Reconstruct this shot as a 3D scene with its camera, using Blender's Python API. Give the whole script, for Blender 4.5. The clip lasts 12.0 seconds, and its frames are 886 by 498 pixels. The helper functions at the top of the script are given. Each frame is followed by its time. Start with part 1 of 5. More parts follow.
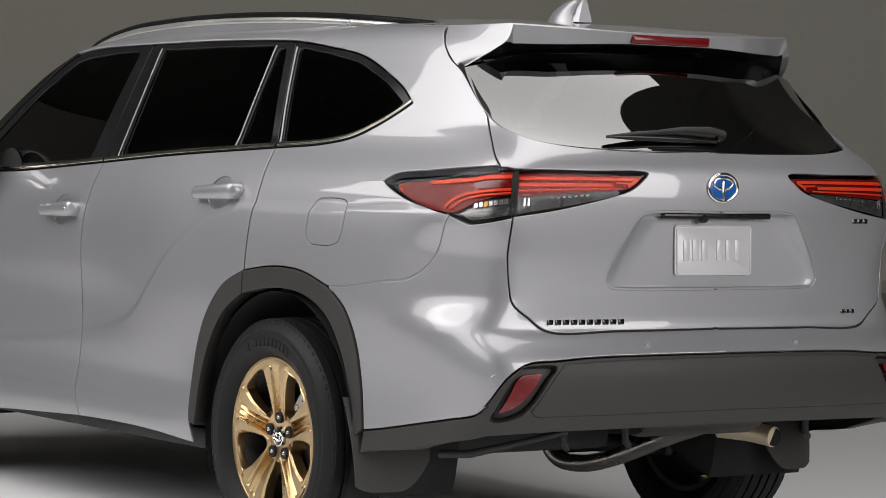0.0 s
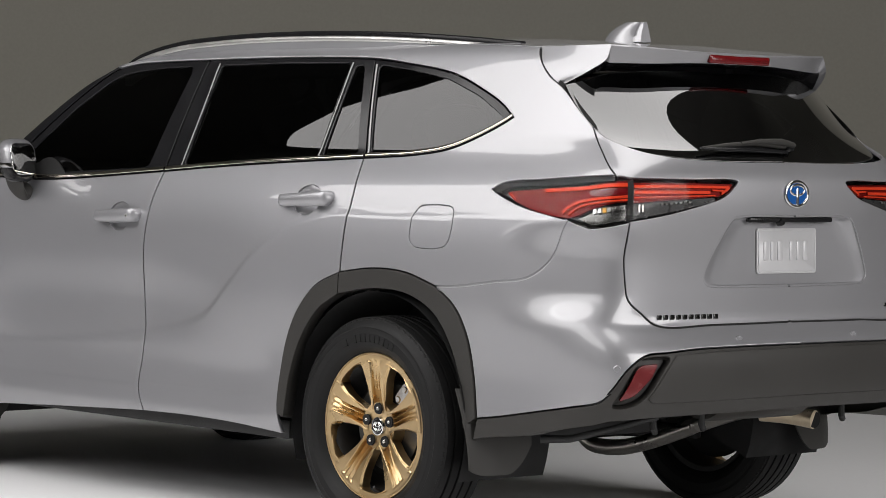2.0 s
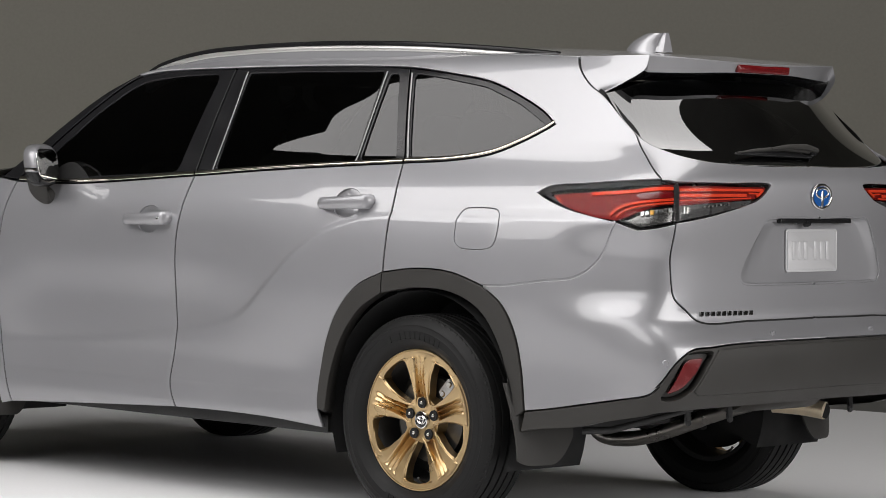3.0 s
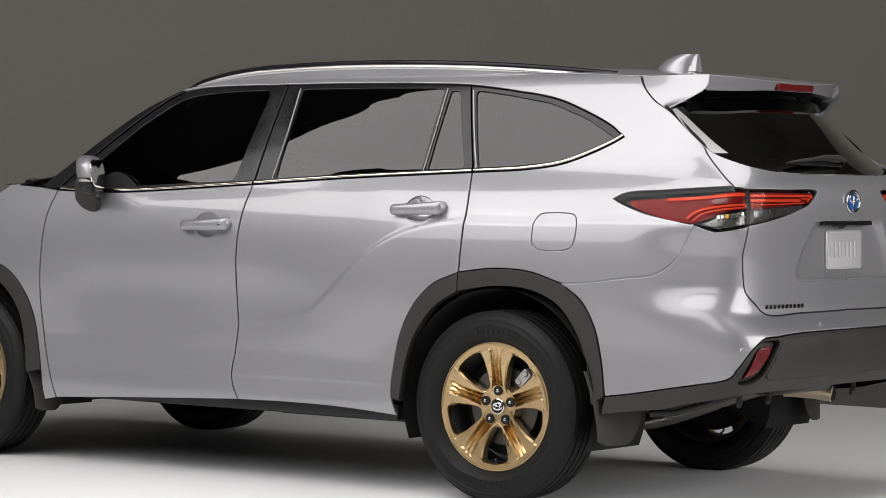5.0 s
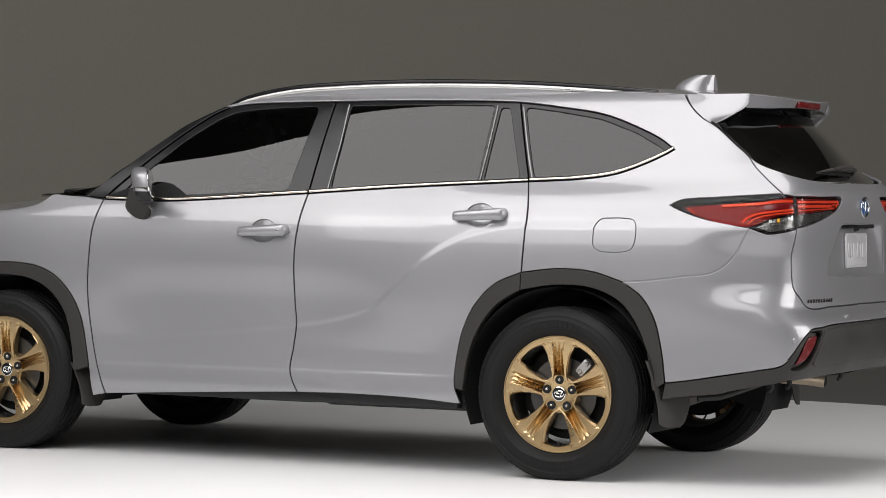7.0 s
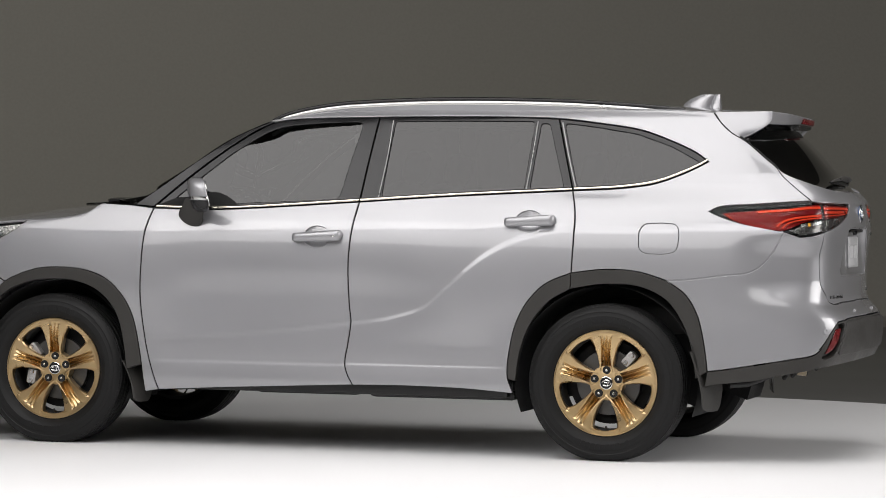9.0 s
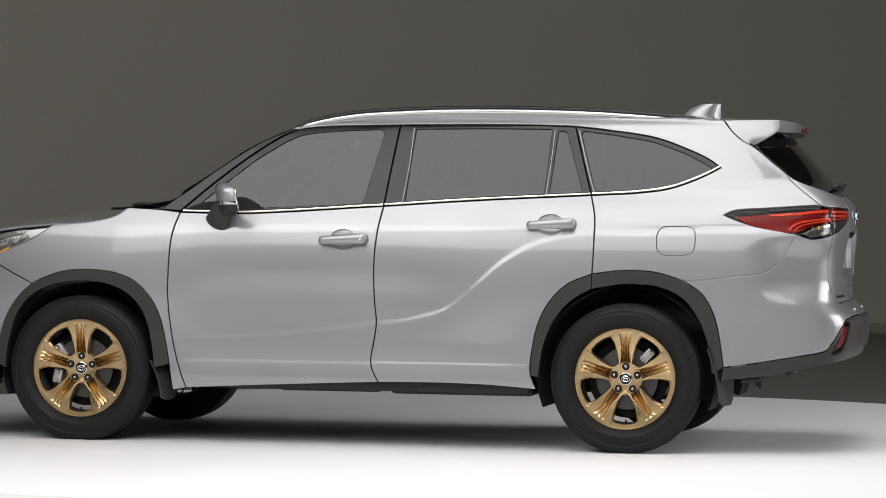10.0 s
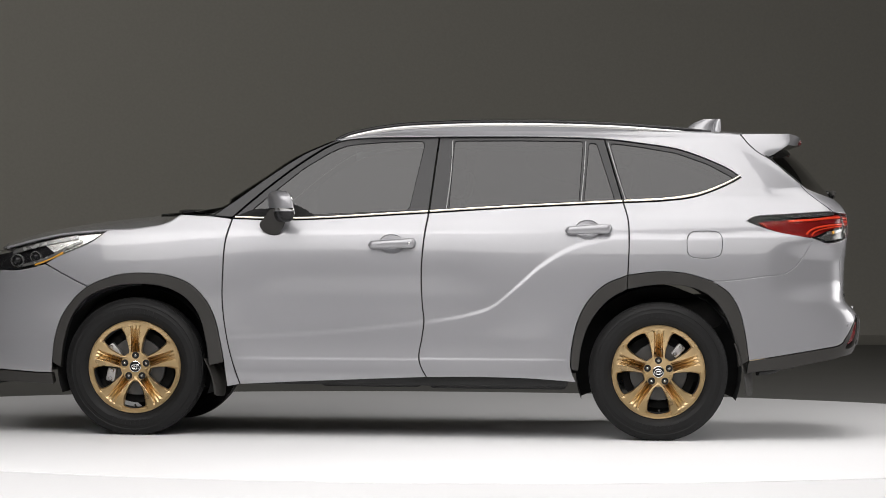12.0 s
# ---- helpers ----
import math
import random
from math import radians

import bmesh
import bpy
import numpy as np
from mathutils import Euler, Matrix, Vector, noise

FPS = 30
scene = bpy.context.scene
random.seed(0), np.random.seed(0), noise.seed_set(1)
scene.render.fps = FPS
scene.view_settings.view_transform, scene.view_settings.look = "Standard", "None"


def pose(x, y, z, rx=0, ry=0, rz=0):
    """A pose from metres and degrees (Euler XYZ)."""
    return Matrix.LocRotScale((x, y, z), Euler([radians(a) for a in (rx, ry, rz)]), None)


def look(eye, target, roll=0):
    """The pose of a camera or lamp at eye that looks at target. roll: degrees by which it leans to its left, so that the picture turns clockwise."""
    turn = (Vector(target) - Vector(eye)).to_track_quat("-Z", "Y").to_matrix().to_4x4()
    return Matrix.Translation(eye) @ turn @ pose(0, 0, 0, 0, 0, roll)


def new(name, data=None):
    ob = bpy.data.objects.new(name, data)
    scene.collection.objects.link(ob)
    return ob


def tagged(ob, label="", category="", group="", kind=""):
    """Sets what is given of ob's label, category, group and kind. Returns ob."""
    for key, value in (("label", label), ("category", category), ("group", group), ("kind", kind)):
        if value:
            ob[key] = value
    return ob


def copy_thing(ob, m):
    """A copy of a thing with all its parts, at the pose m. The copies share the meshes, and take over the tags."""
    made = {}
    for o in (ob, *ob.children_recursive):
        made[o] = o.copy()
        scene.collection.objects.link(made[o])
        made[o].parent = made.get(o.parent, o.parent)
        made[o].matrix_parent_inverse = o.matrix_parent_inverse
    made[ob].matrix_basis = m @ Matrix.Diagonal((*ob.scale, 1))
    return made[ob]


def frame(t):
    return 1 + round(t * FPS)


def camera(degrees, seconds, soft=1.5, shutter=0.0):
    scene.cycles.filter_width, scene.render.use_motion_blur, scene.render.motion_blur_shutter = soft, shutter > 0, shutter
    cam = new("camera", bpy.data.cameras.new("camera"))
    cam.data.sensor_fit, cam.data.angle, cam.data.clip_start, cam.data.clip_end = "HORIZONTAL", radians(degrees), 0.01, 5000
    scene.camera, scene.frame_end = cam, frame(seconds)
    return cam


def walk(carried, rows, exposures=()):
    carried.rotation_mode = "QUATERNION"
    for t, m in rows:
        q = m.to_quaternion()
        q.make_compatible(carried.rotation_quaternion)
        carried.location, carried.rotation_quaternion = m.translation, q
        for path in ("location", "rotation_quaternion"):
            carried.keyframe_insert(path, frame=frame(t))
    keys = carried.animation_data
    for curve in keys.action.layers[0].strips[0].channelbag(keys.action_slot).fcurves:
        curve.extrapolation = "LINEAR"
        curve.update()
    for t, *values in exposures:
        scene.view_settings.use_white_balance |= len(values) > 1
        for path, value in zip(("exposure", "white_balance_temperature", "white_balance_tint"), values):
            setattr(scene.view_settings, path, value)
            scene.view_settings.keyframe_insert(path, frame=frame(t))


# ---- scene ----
cam = camera(17.40, 12.0, soft=0.8)
PATH = [
    (0, (9.249, -5.669, 1.278), (2.661, -1.138, 1.015), 1.25),
    (1, (9.052, -6.534, 1.289), (2.804, -1.545, 1.028), 1.17),
    (2, (8.825, -7.431, 1.292), (2.943, -2.015, 1.040), 1.09),
    (3, (8.538, -8.365, 1.290), (3.057, -2.542, 1.051), 1.02),
    (4, (8.165, -9.334, 1.282), (3.125, -3.125, 1.060), 0.94),
    (5, (7.687, -10.334, 1.267), (3.132, -3.760, 1.067), 0.87),
    (6, (7.092, -11.354, 1.246), (3.064, -4.444, 1.071), 0.81),
    (7, (6.374, -12.376, 1.218), (2.909, -5.167, 1.072), 0.74),
    (8, (5.532, -13.380, 1.185), (2.659, -5.915, 1.069), 0.68),
    (9, (4.570, -14.340, 1.145), (2.307, -6.667, 1.061), 0.62),
    (10, (3.502, -15.223, 1.098), (1.854, -7.395, 1.049), 0.57),
    (11, (2.344, -15.992, 1.046), (1.306, -8.059, 1.031), 0.51),
    (12, (1.120, -16.604, 0.987), (0.679, -8.617, 1.007), 0.46),
]
walk(cam, [(t, look(eye, target, roll)) for t, eye, target, roll in PATH])

# ---- world and lamps ----
world = bpy.data.worlds.new("studio_dark")
world.use_nodes = True
world.node_tree.nodes["Background"].inputs[0].default_value = (0.008, 0.008, 0.0076, 1)
world.node_tree.nodes["Background"].inputs[1].default_value = 1.0
scene.world = world


def area_lamp(name, m, sx, sy, watts, colour=(1, 1, 1), shape="RECTANGLE"):
    d = bpy.data.lights.new(name, "AREA")
    d.shape, d.size, d.size_y, d.energy, d.color = shape, sx, sy, watts, colour
    ob = new(name, d)
    ob.matrix_world = m
    return ob


# silks: a long one overhead on the camera's side, one above the tail, a lower one further out; behind, an added fill
# that brightens the tailgate
area_lamp("overhead_silk", pose(-1.04, -4.93, 4.5, 0, 0, 29), 8.6, 3.4, 340, (1.0, 0.975, 0.968))
area_lamp("tail_silk", pose(2.66, -0.47, 4.5, 0, 0, 29), 2.2, 4.6, 90, (1.0, 0.975, 0.968))
area_lamp("side_silk", look((0.3, -9.0, 4.8), (0.3, 0.0, 0.6)), 9.5, 3.4, 235, (1.0, 0.975, 0.968))
area_lamp("rear_fill", look((9.8, 1.0, 3.2), (2.4, 0.0, 1.0)), 8.0, 4.0, 450, (1.0, 0.975, 0.968))
for a, watts in ((85, 68), (115, 155), (145, 195), (175, 190)):
    c, s = math.cos(radians(a)), math.sin(radians(a))
    area_lamp("backdrop_wash", look((11 * c, -3 + 11 * s, 7.2), (21.5 * c, -3 + 21.5 * s, 1.2)), 5.0, 1.2, watts, (1.0, 0.97, 0.90))


# ---- materials ----
def material(name, base, rough=0.5, metal=0.0, coat=0.0, vary=0.06, scale=6.0, fine=180.0, relief=0.0, spec=0.5, rough_vary=0.08):
    """A surface with broad and fine variation of tone, gloss and relief."""
    m = bpy.data.materials.new(name)
    m.use_nodes = True
    nt = m.node_tree
    p = nt.nodes["Principled BSDF"]
    p.inputs["Metallic"].default_value = metal
    p.inputs["Coat Weight"].default_value = coat
    p.inputs["Coat Roughness"].default_value = 0.03
    p.inputs["Coat IOR"].default_value = 1.55
    p.inputs["Specular IOR Level"].default_value = spec
    co = nt.nodes.new("ShaderNodeTexCoord")
    broad, grain = nt.nodes.new("ShaderNodeTexNoise"), nt.nodes.new("ShaderNodeTexNoise")
    broad.inputs["Scale"].default_value, broad.inputs["Detail"].default_value = scale, 4
    grain.inputs["Scale"].default_value, grain.inputs["Detail"].default_value = fine, 2
    for n in (broad, grain):
        nt.links.new(co.outputs["Object"], n.inputs["Vector"])
    add = nt.nodes.new("ShaderNodeMath")
    add.operation = "ADD"
    nt.links.new(broad.outputs["Fac"], add.inputs[0])
    nt.links.new(grain.outputs["Fac"], add.inputs[1])
    tone = nt.nodes.new("ShaderNodeMapRange")
    tone.inputs["From Min"].default_value, tone.inputs["From Max"].default_value = 0.6, 1.4
    tone.inputs["To Min"].default_value, tone.inputs["To Max"].default_value = 1 - vary, 1 + vary
    nt.links.new(add.outputs[0], tone.inputs["Value"])
    mul = nt.nodes.new("ShaderNodeVectorMath")
    mul.operation = "SCALE"
    mul.inputs[0].default_value = base
    nt.links.new(tone.outputs[0], mul.inputs["Scale"])
    nt.links.new(mul.outputs[0], p.inputs["Base Color"])
    rr = nt.nodes.new("ShaderNodeMapRange")
    rr.inputs["From Min"].default_value, rr.inputs["From Max"].default_value = 0.3, 0.7
    rr.inputs["To Min"].default_value, rr.inputs["To Max"].default_value = max(rough - rough_vary, 0.01), min(rough + rough_vary, 1)
    nt.links.new(broad.outputs["Fac"], rr.inputs["Value"])
    nt.links.new(rr.outputs[0], p.inputs["Roughness"])
    if relief:
        b = nt.nodes.new("ShaderNodeBump")
        b.inputs["Strength"].default_value, b.inputs["Distance"].default_value = 0.5, relief
        nt.links.new(grain.outputs["Fac"], b.inputs["Height"])
        nt.links.new(b.outputs[0], p.inputs["Normal"])
    return m


def pane_material(name, tint, ior=1.5, gain=1.0):
    """Thin glass: a tinted see-through sheet under a clear gloss."""
    m = bpy.data.materials.new(name)
    m.use_nodes = True
    nt = m.node_tree
    nt.nodes.remove(nt.nodes["Principled BSDF"])
    out = nt.nodes["Material Output"]
    see, gloss, mix, fr = (nt.nodes.new("ShaderNodeBsdfTransparent"), nt.nodes.new("ShaderNodeBsdfGlossy"),
                           nt.nodes.new("ShaderNodeMixShader"), nt.nodes.new("ShaderNodeFresnel"))
    see.inputs[0].default_value = (*tint, 1)
    gloss.inputs["Roughness"].default_value = 0.0
    gloss.inputs[0].default_value = (1, 1, 1, 1)
    fr.inputs["IOR"].default_value = ior
    g = nt.nodes.new("ShaderNodeMath")
    g.operation, g.use_clamp = "MULTIPLY", True
    g.inputs[1].default_value = gain
    nt.links.new(fr.outputs[0], g.inputs[0])
    nt.links.new(g.outputs[0], mix.inputs[0])
    nt.links.new(see.outputs[0], mix.inputs[1])
    nt.links.new(gloss.outputs[0], mix.inputs[2])
    nt.links.new(mix.outputs[0], out.inputs[0])
    return m


PAINT = material("silver_paint", (0.325, 0.325, 0.34), 0.44, 0.58, 1.0, 0.015, 2.0, 900, 0.0, rough_vary=0.03)
PAINT.node_tree.nodes["Principled BSDF"].inputs["Coat IOR"].default_value = 1.62
BLACK_GLOSS = material("black_gloss_trim", (0.012, 0.012, 0.013), 0.16, 0, 0.0, 0.1, 8, 200, spec=0.35)
CLADDING = material("grey_plastic_cladding", (0.029, 0.0275, 0.025), 0.52, 0, 0, 0.10, 5, 700, 0.0006, spec=0.4)
RUBBER = material("tyre_rubber", (0.010, 0.010, 0.010), 0.55, 0, 0, 0.18, 9, 260, 0.0008, spec=0.22)
BRONZE = material("bronze_alloy", (0.55, 0.395, 0.205), 0.32, 1.0, 0.3, 0.05, 7, 600)
CHROME = material("chrome", (0.78, 0.78, 0.77), 0.08, 1.0, 0, 0.02, 6, 200, rough_vary=0.03)
WARM_CHROME = material("warm_bright_trim", (0.80, 0.76, 0.66), 0.12, 1.0, 0, 0.03, 6, 200, rough_vary=0.04)
STEEL = material("brushed_steel", (0.42, 0.40, 0.37), 0.32, 1.0, 0, 0.12, 14, 300)
DARK_METAL = material("dark_underbody", (0.022, 0.022, 0.022), 0.6, 0.1, 0, 0.25, 8, 120, 0.001)
# liner black, also painted where gaps and hollows lie in shade
WELL = material("matt_black_liner_and_shade", (0.008, 0.008, 0.008), 0.9, 0, 0, 0.2, 10, 200, 0.001)
CABIN = material("dark_cabin_trim", (0.03, 0.03, 0.031), 0.7, 0, 0, 0.15, 8, 200, 0.0005)
SEAT = material("dark_seat_leather", (0.05, 0.048, 0.046), 0.5, 0, 0, 0.12, 10, 300, 0.0006)
GLASS_FRONT = pane_material("tinted_front_glass", (0.15, 0.16, 0.155), 1.52, 1.15)
GLASS_PRIVACY = pane_material("privacy_glass", (0.05, 0.052, 0.05), 1.52, 1.08)
GLASS_REAR = pane_material("rear_privacy_glass", (0.04, 0.042, 0.04), 1.6, 2.1)
LENS = pane_material("clear_lamp_lens", (0.95, 0.95, 0.95), 1.49, 0.28)
RED_LENS = pane_material("red_lamp_lens", (0.62, 0.03, 0.02), 1.49, 1.0)
RED = material("red_lamp_plastic", (0.15, 0.005, 0.004), 0.35, 0.3, 0.0, 0.15, 12, 300, spec=0.1)
RED_DEEP = material("deep_red_reflector", (0.13, 0.004, 0.006), 0.22, 0, 0.3, 0.25, 30, 500, 0.0005)
LAMP_CLEAR = material("clear_lamp_reflector", (0.60, 0.60, 0.58), 0.14, 0.9, 0, 0.25, 40, 200, 0.002)
AMBER = material("amber_lamp_plastic", (0.75, 0.38, 0.05), 0.2, 0, 0.6, 0.1, 20, 200)
PLATE = material("embossed_grey_plate", (0.52, 0.52, 0.53), 0.36, 0.05, 0.5, 0.03, 20, 300)
BLUE = material("blue_emblem_enamel", (0.02, 0.12, 0.42), 0.15, 0.2, 1, 0.1, 20, 200)
SHEET = material("off_white_floor_sheet", (0.69, 0.69, 0.695), 0.7, 0, 0, 0.02, 0.6, 60, 0.0003)
DISC = material("white_turntable_paint", (0.83, 0.83, 0.836), 0.62, 0, 0, 0.02, 0.6, 60, 0.0003)
FLOOR = material("grey_studio_floor", (0.13, 0.128, 0.12), 0.75, 0, 0, 0.05, 0.3, 40, 0.0003)
WALL = material("grey_backdrop_paint", (0.30, 0.29, 0.265), 0.9, 0, 0, 0.05, 0.15, 30, 0.0003)


# ---- building helpers ----
def link_mesh(name, me, mat, parent=None, label=""):
    me.materials.append(mat)
    ob = new(name, me)
    if parent:
        ob.parent = parent
    if label:
        ob["label"] = label
    return ob


def part(name, bm, mat, parent=None, label="", smooth=40):
    me = bpy.data.meshes.new(name)
    bmesh.ops.recalc_face_normals(bm, faces=bm.faces)
    bm.to_mesh(me)
    bm.free()
    if smooth:
        me.shade_smooth()
        me.set_sharp_from_angle(angle=radians(smooth))
    return link_mesh(name, me, mat, parent, label)


def box_bm(sx, sy, sz, m=Matrix(), bevel=0.0, seg=2):
    bm = bmesh.new()
    bmesh.ops.create_cube(bm, size=1)
    bmesh.ops.scale(bm, vec=(sx, sy, sz), verts=bm.verts)
    if bevel:
        bmesh.ops.bevel(bm, geom=list(bm.edges), offset=bevel, segments=seg, affect="EDGES", profile=0.6)
    bmesh.ops.transform(bm, matrix=m, verts=bm.verts)
    return bm


def lathe_bm(profile, n=96, axis="Y", closed=False):
    """A ring of (radius, along) stations turned about the y axis."""
    bm = bmesh.new()
    rings = []
    for k in range(n):
        a = 2 * math.pi * k / n
        rings.append([bm.verts.new((r * math.cos(a), y, r * math.sin(a))) for r, y in profile])
    m = len(profile)
    for k in range(n):
        p, q = rings[k], rings[(k + 1) % n]
        for i in range(m if closed else m - 1):
            j = (i + 1) % m
            bm.faces.new((p[i], q[i], q[j], p[j]))
    return bm


def tube_bm(points, radius, n=14, bm=None, flat=1.0):
    """A round bar through points; flat squeezes it across."""
    bm = bm or bmesh.new()
    pts = [Vector(p) for p in points]
    rings = []
    for i, p in enumerate(pts):
        d = (pts[min(i + 1, len(pts) - 1)] - pts[max(i - 1, 0)]).normalized()
        s = d.cross(Vector((0, 0, 1)))
        s = s.normalized() if s.length > 1e-4 else Vector((1, 0, 0))
        u = s.cross(d)
        r = radius[i] if isinstance(radius, (list, tuple)) else radius
        rings.append([bm.verts.new(p + s * (r * math.cos(2 * math.pi * k / n)) + u * (flat * r * math.sin(2 * math.pi * k / n))) for k in range(n)])
    for a, b in zip(rings, rings[1:]):
        for k in range(n):
            bm.faces.new((a[k], a[(k + 1) % n], b[(k + 1) % n], b[k]))
    bm.faces.new(rings[0])
    bm.faces.new(rings[-1][::-1])
    return bm


def spline(pts, step=0.012):
    """A smooth line through a few stations, sampled evenly enough."""
    p = np.array(pts, float)
    if len(p) == 2:
        n = max(2, int(np.linalg.norm(p[1] - p[0]) / step) + 1)
        return p[0] + (p[1] - p[0]) * np.linspace(0, 1, n)[:, None]
    ext = np.vstack([2 * p[0] - p[1], p, 2 * p[-1] - p[-2]])
    out = []
    for i in range(1, len(ext) - 2):
        a, b, c, d = ext[i - 1:i + 3]
        t0, t1 = 0.0, max(np.linalg.norm(b - a) ** 0.5, 1e-4)
        t2 = t1 + max(np.linalg.norm(c - b) ** 0.5, 1e-4)
        t3 = t2 + max(np.linalg.norm(d - c) ** 0.5, 1e-4)
        n = max(2, int(np.linalg.norm(c - b) / step) + 1)
        t = np.linspace(t1, t2, n, endpoint=False)[:, None]
        a1 = (t1 - t) / (t1 - t0) * a + (t - t0) / (t1 - t0) * b
        a2 = (t2 - t) / (t2 - t1) * b + (t - t1) / (t2 - t1) * c
        a3 = (t3 - t) / (t3 - t2) * c + (t - t2) / (t3 - t2) * d
        b1 = (t2 - t) / (t2 - t0) * a1 + (t - t0) / (t2 - t0) * a2
        b2 = (t3 - t) / (t3 - t1) * a2 + (t - t1) / (t3 - t1) * a3
        out.append((t2 - t) / (t2 - t1) * b1 + (t - t1) / (t2 - t1) * b2)
    return np.vstack([*out, p[-1:]])


def loop(*lines):
    """One closed outline from lines laid end to end, turned anticlockwise."""
    pts = []
    for ln in lines:
        for p in ln:
            if not pts or np.linalg.norm(np.array(p) - pts[-1]) > 1e-3:
                pts.append(np.array(p, float))
    if np.linalg.norm(pts[0] - pts[-1]) < 1e-3:
        pts.pop()
    pts = np.array(pts)
    x, y = pts[:, 0], pts[:, 1]
    if (x * np.roll(y, -1) - y * np.roll(x, -1)).sum() < 0:
        pts = pts[::-1]
    return pts


def shrink(pts, d):
    """The outline drawn in by d."""
    e = np.roll(pts, -1, 0) - pts
    e /= np.maximum(np.linalg.norm(e, axis=1), 1e-6)[:, None]
    n = np.stack([-e[:, 1], e[:, 0]], -1)
    m = n + np.roll(n, 1, 0)
    m /= np.maximum(np.linalg.norm(m, axis=1), 0.35)[:, None]
    c = np.clip((m * n).sum(1), 0.5, 1)[:, None]
    return pts + m * d / c


def within(pts, poly):
    x, y = pts[:, 0:1], pts[:, 1:2]
    ax, ay = poly[:, 0], poly[:, 1]
    bx, by = np.roll(ax, -1), np.roll(ay, -1)
    cross = ((ay > y) != (by > y)) & (x < (bx - ax) * (y - ay) / np.where(by == ay, 1e-9, by - ay) + ax)
    return cross.sum(1) % 2 == 1


from mathutils.geometry import delaunay_2d_cdt


PRESSED = {}


def finish_skin(name, V, N, F, side, mat, parent, label):
    flip = np.array([1, -1, 1])
    if side == 1:
        V, N, F = V * flip, N * flip, [f[::-1] for f in F]
    elif side == 0:
        k = len(V)
        flat = V[:, 1] > -0.006
        V[flat, 1], N[flat, 1] = 0.0, 0.0
        V, N, F = np.vstack([V, V * flip]), np.vstack([N, N * flip]), F + [tuple(i + k for i in f[::-1]) for f in F]
    me = bpy.data.meshes.new(name)
    me.from_pydata(V.tolist(), [], [tuple(int(i) for i in f) for f in F])
    me.shade_smooth()
    me.normals_split_custom_set_from_vertices(N.tolist())
    ob = link_mesh(name, me, mat, parent, label)
    if mat.name.startswith("clear_lamp_lens"):
        ob.visible_shadow = False
    return ob


